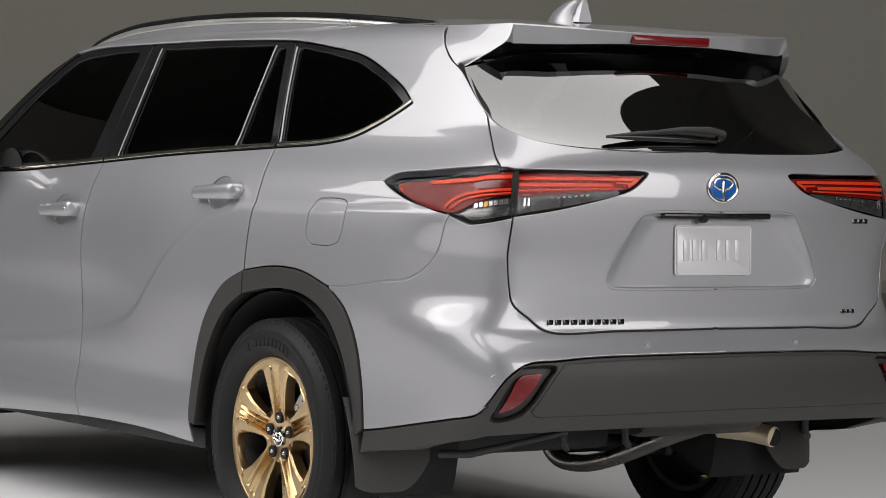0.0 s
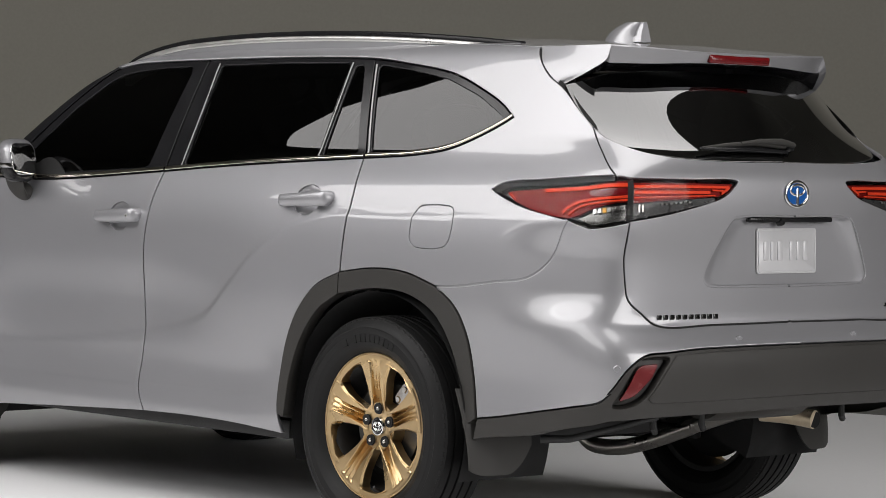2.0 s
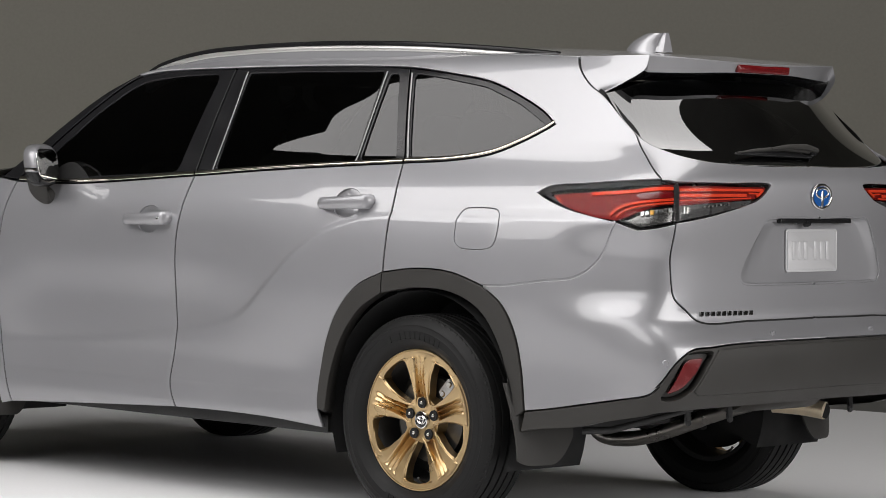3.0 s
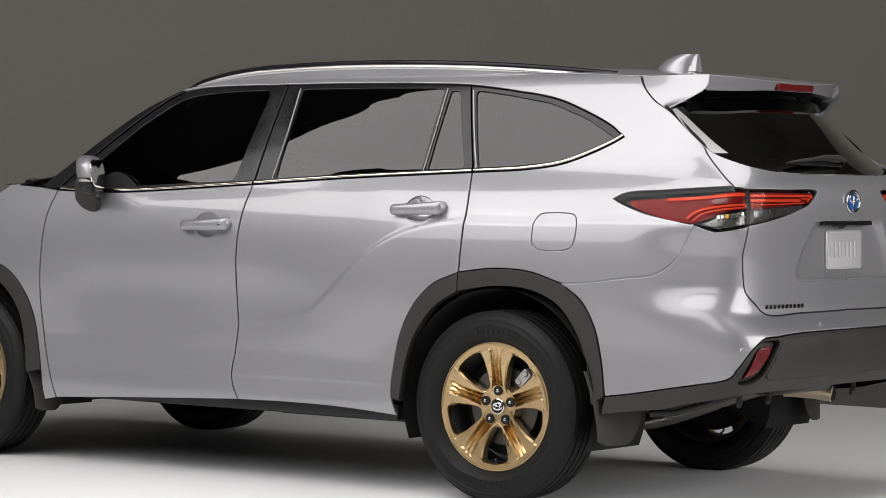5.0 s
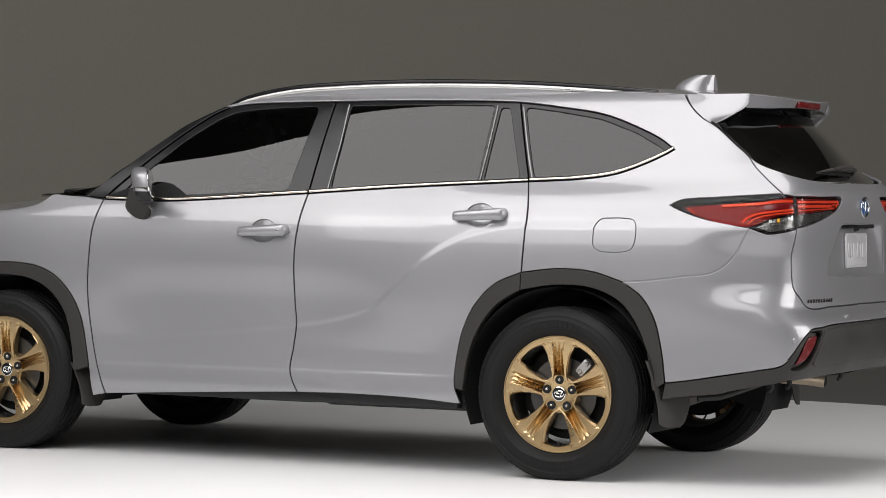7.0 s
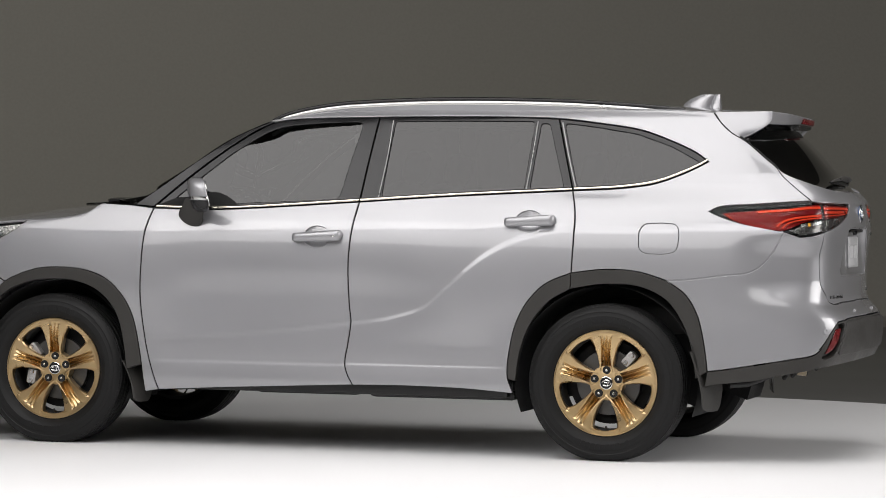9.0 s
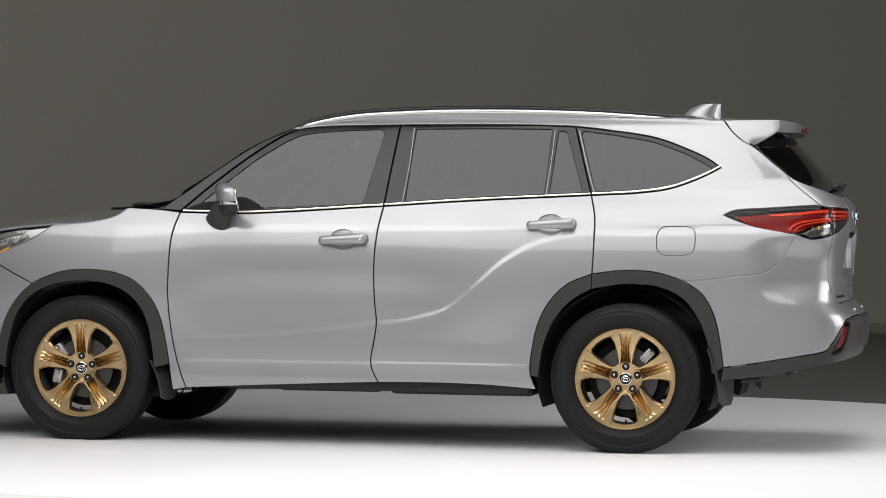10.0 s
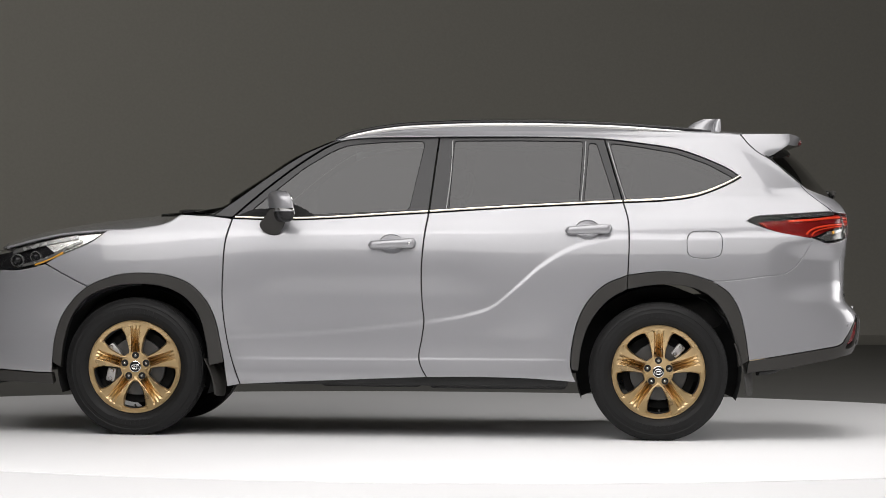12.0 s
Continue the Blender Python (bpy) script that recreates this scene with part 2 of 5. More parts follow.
def skin(name, outline, chart, mat, parent, holes=(), lift=0.0, gap=0.0028, depth=0.014, step=0.022, side=0, label="", edge=0.0025, relief=None):
    """A pressed panel on a curved chart: smooth face, rounded rim, returned flange.
    side -1: near side, 1: its mirror image, 0: both halves joined across the middle (the outline then ends on the middle line)."""
    key = (outline.tobytes(), tuple(h.tobytes() for h in holes), id(chart), lift, gap, depth, step, edge)
    if side == 1 and relief is None and key in PRESSED:
        V, N, F = PRESSED[key]
        return finish_skin(name, V, N, F, side, mat, parent, label)
    mid = chart(outline[:, 0], outline[:, 1])[:, 1] > -0.004 if side == 0 else np.zeros(len(outline), bool)

    def draw_in(d):
        s, n = shrink(outline, d), len(outline)
        for i in np.nonzero(mid)[0]:
            j = (i + 1) % n if mid[(i + 1) % n] else i - 1
            t = outline[j] - outline[i]
            t = t / max(np.linalg.norm(t), 1e-9)
            s[i] = outline[i] + t * ((s[i] - outline[i]) @ t)
        return s
    rings = [draw_in(gap + edge)] + [shrink(h, -(gap + edge)) for h in holes]
    lo, hi = rings[0].min(0), rings[0].max(0)
    gx, gy = np.meshgrid(np.arange(lo[0], hi[0], step), np.arange(lo[1], hi[1], step))
    gx = gx + (np.arange(gx.shape[0]) % 2)[:, None] * step / 2
    g = np.stack([gx.ravel(), gy.ravel()], -1)
    ok = within(g, rings[0])
    for h in rings[1:]:
        ok &= ~within(g, h)
    g = g[ok]
    rim = np.vstack(rings)
    near = np.ones(len(g), bool)
    for k in range(0, len(g), 2000):
        near[k:k + 2000] = np.sqrt(((g[k:k + 2000, None] - rim[None]) ** 2).sum(-1)).min(1) > step * 0.5
    g = g[near]
    pts = np.vstack([rim, g])
    edges, start, spans = [], 0, []
    for r in rings:
        n = len(r)
        edges += [(start + i, start + (i + 1) % n) for i in range(n)]
        spans.append((start, n))
        start += n
    vo, _, fo, orig, _, _ = delaunay_2d_cdt([Vector(p) for p in pts], edges, [], 1, 1e-6)
    uv = np.array([tuple(v) for v in vo])
    tri = np.array([f for f in fo if len(f) == 3])
    cen = uv[tri].mean(1)
    ok = within(cen, rings[0])
    for h in rings[1:]:
        ok &= ~within(cen, h)
    tri = tri[ok]
    back = {}
    for i, o in enumerate(orig):
        for k in o:
            back[k] = i

    def place(p, down=0.0):
        h = 0.004
        a = chart(p[:, 0], p[:, 1])
        nu = chart(p[:, 0] + h, p[:, 1]) - chart(p[:, 0] - h, p[:, 1])
        nv = chart(p[:, 0], p[:, 1] + h) - chart(p[:, 0], p[:, 1] - h)
        n = np.cross(nu, nv)
        n /= np.maximum(np.linalg.norm(n, axis=1), 1e-9)[:, None]
        up = lift - down + (relief(a) if relief is not None else 0)
        return a + n * np.reshape(up, (-1, 1)), n
    pos, nor = place(uv)
    V, N, F = [pos], [nor], [tuple(t) for t in tri]
    count = len(pos)
    if depth:
        src = [outline] + list(holes)
        for (s0, n), r, o, sign in zip(spans, rings, src, [1] + [-1] * len(holes)):
            out2 = draw_in(gap) if sign > 0 else shrink(o, -gap)
            p1, n1 = place(out2, edge * 0.8)
            p2, n2 = place(out2, depth)
            way = p1 - place(r)[0]
            way /= np.maximum(np.linalg.norm(way, axis=1), 1e-9)[:, None]
            V += [p1, p2]
            N += [way * 0.8 + n1 * 0.6, way]
            a, b, c = [back[s0 + i] for i in range(n)], list(range(count, count + n)), list(range(count + n, count + 2 * n))
            count += 2 * n
            for i in range(n):
                j = (i + 1) % n
                if sign > 0 and mid[i] and mid[j]:
                    continue
                for u, w in ((a, b), (b, c)):
                    F.append((u[i], w[i], w[j], u[j]) if sign > 0 else (u[j], w[j], w[i], u[i]))
    V, N = np.vstack(V), np.vstack(N)
    N /= np.maximum(np.linalg.norm(N, axis=1), 1e-9)[:, None]
    PRESSED[key] = V, N, F
    return finish_skin(name, V, N, F, side, mat, parent, label)


def both(name, *args, **kw):
    """The panel on the near side and its mirror image."""
    return skin(name, *args, side=-1, **kw), skin(name, *args, side=1, **kw)


# ---- the shape of the body: half width W(x, z) and tail X(y, z), joined by a rounded corner ----
def ramp(v, a, b):
    t = np.clip((v - a) / (b - a), 0, 1)
    return t * t * (3 - 2 * t)


def bump(v, centre, width):
    return np.exp(-((v - centre) / width) ** 2)


def smooth_table(pts):
    """A smooth curve through a few (v, value) stations."""
    px, py = np.array([p[0] for p in pts], float), np.array([p[1] for p in pts], float)
    m = np.gradient(py, px)

    def f(v):
        v = np.clip(np.asarray(v, float), px[0], px[-1])
        i = np.clip(np.searchsorted(px, v) - 1, 0, len(px) - 2)
        h = px[i + 1] - px[i]
        t = (v - px[i]) / h
        return ((1 + 2 * t) * (1 - t) ** 2 * py[i] + t * (1 - t) ** 2 * h * m[i]
                + t * t * (3 - 2 * t) * py[i + 1] + t * t * (t - 1) * h * m[i + 1])
    return f


def soft_table(pts):
    """As smooth_table, with no break in its curvature."""
    px, py = np.array([p[0] for p in pts], float), np.array([p[1] for p in pts], float)
    n, h = len(px), np.diff(px)
    a, r = np.eye(n), np.zeros(n)
    for i in range(1, n - 1):
        a[i, i - 1:i + 2] = h[i - 1], 2 * (h[i - 1] + h[i]), h[i]
        r[i] = 6 * ((py[i + 1] - py[i]) / h[i] - (py[i] - py[i - 1]) / h[i - 1])
    m = np.linalg.solve(a, r)

    def f(v):
        v = np.clip(np.asarray(v, float), px[0], px[-1])
        i = np.clip(np.searchsorted(px, v) - 1, 0, n - 2)
        d, e, k = px[i + 1] - v, v - px[i], h[i]
        return (m[i] * d ** 3 + m[i + 1] * e ** 3) / (6 * k) + (py[i] / k - m[i] * k / 6) * d + (py[i + 1] / k - m[i + 1] * k / 6) * e
    return f


half_width = soft_table([(0.15, 0.895), (0.22, 0.932), (0.29, 0.956), (0.40, 0.960), (0.60, 0.953), (0.80, 0.957), (0.95, 0.954),
                         (1.06, 0.940), (1.16, 0.911), (1.21, 0.8905), (1.26, 0.8725), (1.32, 0.851), (1.38, 0.8285), (1.44, 0.8045), (1.50, 0.7795), (1.56, 0.7535), (1.62, 0.7265), (1.645, 0.7125), (1.665, 0.695), (1.69, 0.645), (1.725, 0.46)])
tail = soft_table([(0.20, 2.36), (0.40, 2.47), (0.50, 2.535), (0.60, 2.555), (0.67, 2.550), (0.70, 2.536), (0.735, 2.505), (0.760, 2.482), (0.785, 2.4745), (0.82, 2.474), (0.87, 2.475), (0.96, 2.478),
                     (1.10, 2.492), (1.20, 2.492), (1.27, 2.470), (1.33, 2.418), (1.43, 2.338), (1.53, 2.247), (1.61, 2.160), (1.68, 2.07), (1.75, 1.98)])
nose = smooth_table([(0.15, -2.22), (0.30, -2.33), (0.45, -2.375), (0.65, -2.385), (0.80, -2.365), (0.90, -2.34), (1.00, -2.29), (1.06, -2.23),
                     (1.12, -2.10), (1.18, -1.75), (1.215, -1.27), (1.245, -1.045), (1.30, -0.965), (1.42, -0.785), (1.545, -0.592), (1.62, -0.420), (1.68, -0.27), (1.75, -0.05)])
haunch = smooth_table([(-0.9, 0.54), (-0.4, 0.57), (0.135, 0.63), (0.38, 0.67), (0.535, 0.725), (0.66, 0.83), (0.785, 0.94), (0.91, 1.02), (1.1, 1.085), (1.5, 1.10), (2.0, 1.12), (2.6, 1.13)])


def side_width(x, z):
    w = half_width(z)
    w = w * (1 - 0.115 * (np.clip(x - 0.8, 0, None) / 1.7) ** 1.3)
    w = w * (1 - 0.05 * (np.clip(-1.0 - x, 0, None) / 1.3) ** 2)
    w = w * (1 - 0.045 * ramp(x, 0.1, 1.5) * ramp(z, 1.19, 1.33))
    low = ramp(haunch(x) - z, -0.013, 0.019)
    w = w + low * (0.0024 + 0.0048 * ramp(x, 0.1, 0.8)) * (1 - ramp(z, 1.1, 1.25))
    w = w - 0.012 * bump(z, 0.76, 0.16) * ramp(x, -0.95, -0.6) * (1 - ramp(x, 0.2, 0.75))
    w = w - 0.006 * bump(z, 0.50, 0.09) * ramp(x, -0.95, -0.75) * (1 - ramp(x, 0.75, 0.98))
    w = w + 0.015 * bump(x, -1.42, 0.5) * bump(z, 0.80, 0.22)
    w = w - 0.050 * ramp(x, 1.98, 2.33) * ramp(z, 0.745, 0.875) * (1 - ramp(z, 0.97, 1.10))
    w = w + 0.0013 * (1 - ramp(z, 0.425, 0.436)) * ramp(x, -0.95, -0.86) * (1 - ramp(x, 0.9, 0.98))
    return w


def tail_reach(b, z):
    return tail(z) - (0.085 + 0.04 * ramp(z, 1.24, 1.37)) * np.minimum(np.abs(b), 1.2) ** 2


def outside(x, b, z, flank=False):
    """Above zero outside the body, at the half width b. flank: the side alone, where the windows stand."""
    n = 16.0 - 7.0 * ramp(z, 1.26, 1.38)
    e = 7.0 + 25.0 * ramp(z, 1.15, 1.25)
    g = (np.abs(b) / side_width(x, z)) ** n
    g = g + np.where(x > 1.0, (np.clip(x - 1.0, 0, None) / (tail_reach(b, z) - 1.0)) ** n, 0)
    g = g + np.where((x < 0) & ~(flank & (z > 1.195)), (np.clip(-x, 0, None) / np.maximum(-nose(z) - 0.06 * np.minimum(np.abs(b), 1.2) ** 2, 0.02)) ** e, 0)
    return g - 1


def bisect(f, lo, hi, steps=34):
    lo, hi = np.array(lo, float), np.array(hi, float)
    for _ in range(steps):
        mid = (lo + hi) / 2
        out = f(mid) > 0
        hi = np.where(out, mid, hi)
        lo = np.where(out, lo, mid)
    return (lo + hi) / 2


def side_b(x, z):
    x, z = np.broadcast_arrays(np.asarray(x, float), np.asarray(z, float))
    return bisect(lambda b: outside(x, b, z, True), np.zeros_like(x), np.full_like(x, 1.2))


def rear_x(b, z):
    b, z = np.broadcast_arrays(np.asarray(b, float), np.asarray(z, float))
    return bisect(lambda x: outside(x, b, z), np.full_like(b, 0.5), np.full_like(b, 3.0))


def front_x(b, z):
    b, z = np.broadcast_arrays(np.asarray(b, float), np.asarray(z, float))
    return -bisect(lambda x: outside(-x, b, z), np.full_like(b, 0.0), np.full_like(b, 3.0))


def wrap(q, z):
    """The body's skin unrolled round the tail: q = x - |y| grows along the side and on across the tail."""
    q, z = np.broadcast_arrays(np.asarray(q, float), np.asarray(z, float))
    b = bisect(lambda v: outside(q + v, v, z, True), np.zeros_like(q), np.full_like(q, 1.2))
    return np.stack([q + b, -b, z], -1)


def wrap_front(q, z):
    """The same round the nose: q = x + |y|."""
    q, z = np.broadcast_arrays(np.asarray(q, float), np.asarray(z, float))
    b = bisect(lambda v: outside(q - v, v, z), np.zeros_like(q), np.full_like(q, 1.2))
    return np.stack([q - b, -b, z], -1)


def side_q(pts):
    p = np.array(pts, float)
    return np.stack([p[:, 0] - side_b(p[:, 0], p[:, 1]), p[:, 1]], -1)


def rear_q(pts):
    p = np.array(pts, float)
    return np.stack([rear_x(p[:, 0], p[:, 1]) - p[:, 0], p[:, 1]], -1)

# ---- the studio ----
def studio():
    bm = bmesh.new()
    bmesh.ops.create_circle(bm, cap_ends=True, segments=96, radius=24)
    bmesh.ops.translate(bm, vec=(0, -3, -0.020), verts=bm.verts)
    tagged(part("floor", bm, FLOOR, smooth=0), "smooth dark grey studio floor round the turntable", "floor", kind="structure")
    bm = lathe_bm([(21.2, -0.019), (21.6, 0.0), (21.85, 0.08), (21.95, 0.4), (21.97, 1.0), (21.97, 9.0), (22.2, 9.0), (22.2, -0.019)], 128, closed=True)
    bmesh.ops.transform(bm, matrix=Matrix.Translation((0, -3, 0)) @ pose(0, 0, 0, 90) @ Matrix.Diagonal((1, 1, 1, 1)), verts=bm.verts)
    tagged(part("backdrop", bm, WALL), "seamless warm grey painted backdrop wall", "backdrop", kind="structure")
    bm = bmesh.new()
    bmesh.ops.create_circle(bm, cap_ends=True, segments=96, radius=22.3)
    bmesh.ops.translate(bm, vec=(0, -3, 9.05), verts=bm.verts)
    tagged(part("ceiling", bm, FLOOR, smooth=0), "dark grey studio ceiling", "ceiling", kind="structure")
    bm = lathe_bm([(0.0, 0.0), (2.0, 0.0), (4.245, 0.0), (4.25, -0.003), (4.25, -0.0195), (0.0, -0.0195)], 192)
    bmesh.ops.transform(bm, matrix=Matrix.Translation((0.2, 0.25, 0)) @ pose(0, 0, 0, 90), verts=bm.verts)
    bmesh.ops.remove_doubles(bm, verts=bm.verts, dist=1e-5)
    tagged(part("turntable", bm, DISC, smooth=30), "round white-painted turntable platform under the car", "turntable", kind="structure")

    # invented sheet that whitens the front floor; the rest stays dark grey
    bm = box_bm(18, 13.0, 0.015, pose(0, -8.5, -0.0125))
    tagged(part("floor_sheet", bm, SHEET, smooth=0), "pale sheet added to whiten the floor in front of the turntable", "floor", kind="structure")


studio()

# ---- the car: seams shared by neighbouring panels, as (x, z) along the side and (half width, z) across the tail ----
car = tagged(new("suv_car"), "silver three-row family SUV with bronze alloy wheels on a white turntable", "car")

BELT = [(-0.899, 1.184), (-0.56, 1.180), (0.173, 1.223), (0.609, 1.253), (1.229, 1.287), (1.468, 1.301), (1.622, 1.324), (1.745, 1.368), (1.836, 1.412), (1.869, 1.432)]
DLO = [(-0.899, 1.190), (-0.814, 1.267), (-0.697, 1.368), (-0.548, 1.485), (-0.397, 1.584), (-0.321, 1.617), (-0.212, 1.632), (0.219, 1.643), (0.6, 1.647),
       (0.912, 1.645), (1.13, 1.638), (1.316, 1.617), (1.532, 1.583), (1.686, 1.530), (1.807, 1.475), (1.869, 1.432)]
PILLAR_A = [(-1.011, 1.198), (-0.879, 1.292), (-0.701, 1.425), (-0.521, 1.545), (-0.349, 1.624)]
GAP_F = [(-0.899, 1.184), (-0.931, 1.066), (-0.942, 0.897), (-0.944, 0.744), (-0.928, 0.590), (-0.895, 0.437), (-0.842, 0.281)]
GAP_B = [(0.173, 1.223), (0.152, 1.092), (0.139, 0.908), (0.145, 0.725), (0.155, 0.633), (0.144, 0.541), (0.129, 0.440), (0.142, 0.387), (0.173, 0.330)]
GAP_C = [(1.229, 1.287), (1.256, 1.189), (1.262, 1.067), (1.256, 0.892)]
SILL_F = [(-0.842, 0.281), (-0.487, 0.300), (-0.148, 0.316), (0.173, 0.330)]
SILL_R = [(0.173, 0.330), (0.464, 0.333), (0.739, 0.327), (0.982, 0.310)]
ARCH_R1 = [(0.982, 0.310), (0.955, 0.38), (0.951, 0.426), (0.960, 0.517), (0.987, 0.639), (1.041, 0.746), (1.132, 0.838), (1.256, 0.892)]
ARCH_R2 = [(1.256, 0.892), (1.42, 0.911), (1.572, 0.903), (1.712, 0.863)]
ARCH_R3 = [(1.712, 0.863), (1.802, 0.798), (1.857, 0.707), (1.889, 0.585), (1.911, 0.436)]
ARCH_RI = [(0.992, 0.370), (1.012, 0.517), (1.057, 0.639), (1.147, 0.753), (1.253, 0.817), (1.42, 0.842), (1.587, 0.831), (1.709, 0.774), (1.785, 0.674), (1.831, 0.553), (1.856, 0.401)]
ARCH_F1 = [(-1.878, 0.393), (-1.866, 0.520), (-1.826, 0.644), (-1.746, 0.753), (-1.683, 0.805)]
ARCH_F2 = [(-1.683, 0.805), (-1.635, 0.830), (-1.51, 0.871), (-1.37, 0.881), (-1.23, 0.867), (-1.122, 0.824), (-1.038, 0.742), (-0.989, 0.650), (-0.957, 0.527), (-0.934, 0.405), (-0.915, 0.268)]
ARCH_FI = [(-1.830, 0.366), (-1.818, 0.490), (-1.778, 0.629), (-1.698, 0.738), (-1.572, 0.800), (-1.416, 0.823), (-1.26, 0.808), (-1.152, 0.757), (-1.075, 0.665), (-1.034, 0.527), (-1.011, 0.383)]
SHOULDER = [(1.712, 0.863), (1.80, 0.867), (1.984, 0.891), (2.10, 0.907), (2.168, 0.953), (2.262, 1.100)]
ROOF_EDGE = [(-0.349, 1.624), (-0.20, 1.652), (0.05, 1.674), (0.4, 1.688), (0.8, 1.693), (1.2, 1.691), (1.6, 1.684), (1.868, 1.673)]
TAIL_SIDE = [(1.868, 1.673), (1.912, 1.620), (1.962, 1.575), (2.036, 1.531), (2.125, 1.458), (2.192, 1.402), (2.218, 1.368), (2.285, 1.312), (2.372, 1.246)]
LAMP_TOP = [(2.372, 1.246), (2.25, 1.238), (2.101, 1.227), (1.947, 1.214), (1.902, 1.192)]
LAMP_LOW = [(1.902, 1.192), (1.946, 1.173), (2.044, 1.141), (2.17, 1.117), (2.262, 1.100)]
HOOD = [(-2.16, 1.019), (-2.034, 1.053), (-1.871, 1.090), (-1.616, 1.117), (-1.386, 1.131), (-1.243, 1.165), (-1.18, 1.205)]
HEAD_LOW = [(-1.592, 1.111), (-1.674, 1.052), (-1.862, 0.968), (-1.925, 0.930)]
SEAM_F = [(-1.925, 0.930), (-1.795, 0.860), (-1.683, 0.805)]

LAMP_END = [(2.262, 1.100), (2.30, 1.086), (2.334, 1.074)]
LAMP_BASE = [(0.824, 1.074), (0.775, 1.088), (0.737, 1.098)]
LAMP_CUT = [(0.737, 1.098), (0.730, 1.165), (0.719, 1.237)]
TAIL_GAP = [(0.737, 1.098), (0.739, 1.040), (0.730, 0.891), (0.719, 0.842), (0.671, 0.801), (0.616, 0.765), (0.36, 0.763), (0.0, 0.765)]
VALANCE = [(0.0, 0.695), (0.30, 0.694), (0.506, 0.690), (0.62, 0.682), (0.719, 0.673), (0.777, 0.633), (0.821, 0.549)]
VALANCE_SIDE = [(2.437, 0.549), (2.404, 0.522), (2.30, 0.500), (2.181, 0.479), (2.0, 0.448), (1.911, 0.436)]
HEM_SIDE = [(1.896, 0.360), (1.931, 0.370), (2.14, 0.396), (2.209, 0.412), (2.30, 0.430), (2.38, 0.445)]
HEM = [(0.80, 0.459), (0.70, 0.466), (0.374, 0.472), (0.0, 0.476)]
PANE_LOW = [(0.667, 1.402), (0.663, 1.378), (0.655, 1.360), (0.640, 1.344), (0.618, 1.331), (0.575, 1.320), (0.529, 1.313), (0.445, 1.306), (0.250, 1.300), (0.0, 1.301)]


def S(pts):
    return side_q(spline(pts))


def T(pts):
    return rear_q(spline(pts))


# main pressings
L_FDOOR = loop(S(GAP_F), S(SILL_F), S(GAP_B[::-1]), S([p for p in BELT[:3]])[::-1])
L_RDOOR = loop(S(GAP_B), S(SILL_R), S(ARCH_R1), S(GAP_C[::-1]), S(BELT[2:5])[::-1])
L_QUARTER = loop(S(GAP_C[::-1]), S(BELT[4:]), S(DLO[5:][::-1]), S([(-0.321, 1.617), (-0.349, 1.624)]), S(ROOF_EDGE), S(TAIL_SIDE), S(LAMP_TOP), S(LAMP_LOW), S(SHOULDER[::-1]), S(ARCH_R2[::-1]))
L_BUMPER = loop(S(SHOULDER), S(LAMP_END), T(LAMP_BASE), T(TAIL_GAP), T([(0.0, 0.765), (0.0, 0.695)]), T(VALANCE), S(VALANCE_SIDE), S(ARCH_R3[::-1]))
L_VALANCE = loop(T(VALANCE), S(VALANCE_SIDE), S([(1.911, 0.436), (1.896, 0.360)]), S(HEM_SIDE), T(HEM), T([(0.0, 0.476), (0.0, 0.695)]))
L_FENDER = loop(S(GAP_F[::-1]), S([(-0.899, 1.184), (-0.96, 1.192), (-1.011, 1.198)]), S([(-1.011, 1.198), (-1.18, 1.206)]), S(HOOD[3:][::-1]), S([(-1.616, 1.117), (-1.592, 1.111)]), S(HEAD_LOW), S(SEAM_F), S(ARCH_F2), S([(-0.915, 0.268), (-0.842, 0.281)]))
FUEL = [(1.575, 1.05), (1.577, 1.10), (1.600, 1.128), (1.65, 1.134), (1.70, 1.134), (1.745, 1.127), (1.763, 1.10), (1.762, 1.03), (1.750, 1.003), (1.715, 0.990), (1.66, 0.987), (1.60, 0.994), (1.578, 1.016), (1.575, 1.05)]
L_FUEL = loop(S(FUEL))



def cup_loop(x, z):
    return loop(side_q([(x + 0.064 * math.cos(a), z + 0.050 * math.sin(a)) for a in np.linspace(0, 2 * math.pi, 40, endpoint=False)]))


CUP_F, CUP_R = (-0.026, 1.050), (1.038, 1.136)
fdoor = both("front_door", L_FDOOR, wrap, PAINT, car, holes=[cup_loop(*CUP_F)], step=0.014)
rdoor = both("rear_door", L_RDOOR, wrap, PAINT, car, holes=[cup_loop(*CUP_R)], step=0.009)
quarter = (skin("quarter_panel", L_QUARTER, wrap, PAINT, car, holes=[shrink(L_FUEL, 0.0022)], side=-1, step=0.016), skin("quarter_panel", L_QUARTER, wrap, PAINT, car, side=1, step=0.022))
skin("fuel_flap", L_FUEL, wrap, PAINT, quarter[0], side=-1, gap=0.001)
bumper = skin("rear_bumper", L_BUMPER, wrap, PAINT, car, step=0.014)
POCKET = [(0.735, 0.663), (0.66, 0.668), (0.628, 0.664), (0.655, 0.625), (0.722, 0.532), (0.775, 0.506), (0.806, 0.508), (0.80, 0.535), (0.768, 0.615), (0.735, 0.663)]
L_POCKET = loop(T(POCKET))
valance = skin("bumper_valance", L_VALANCE, wrap, CLADDING, car, holes=[L_POCKET], depth=0.05, label="dark grey plastic lower valance")
fender = both("front_fender", L_FENDER, wrap, PAINT, car)

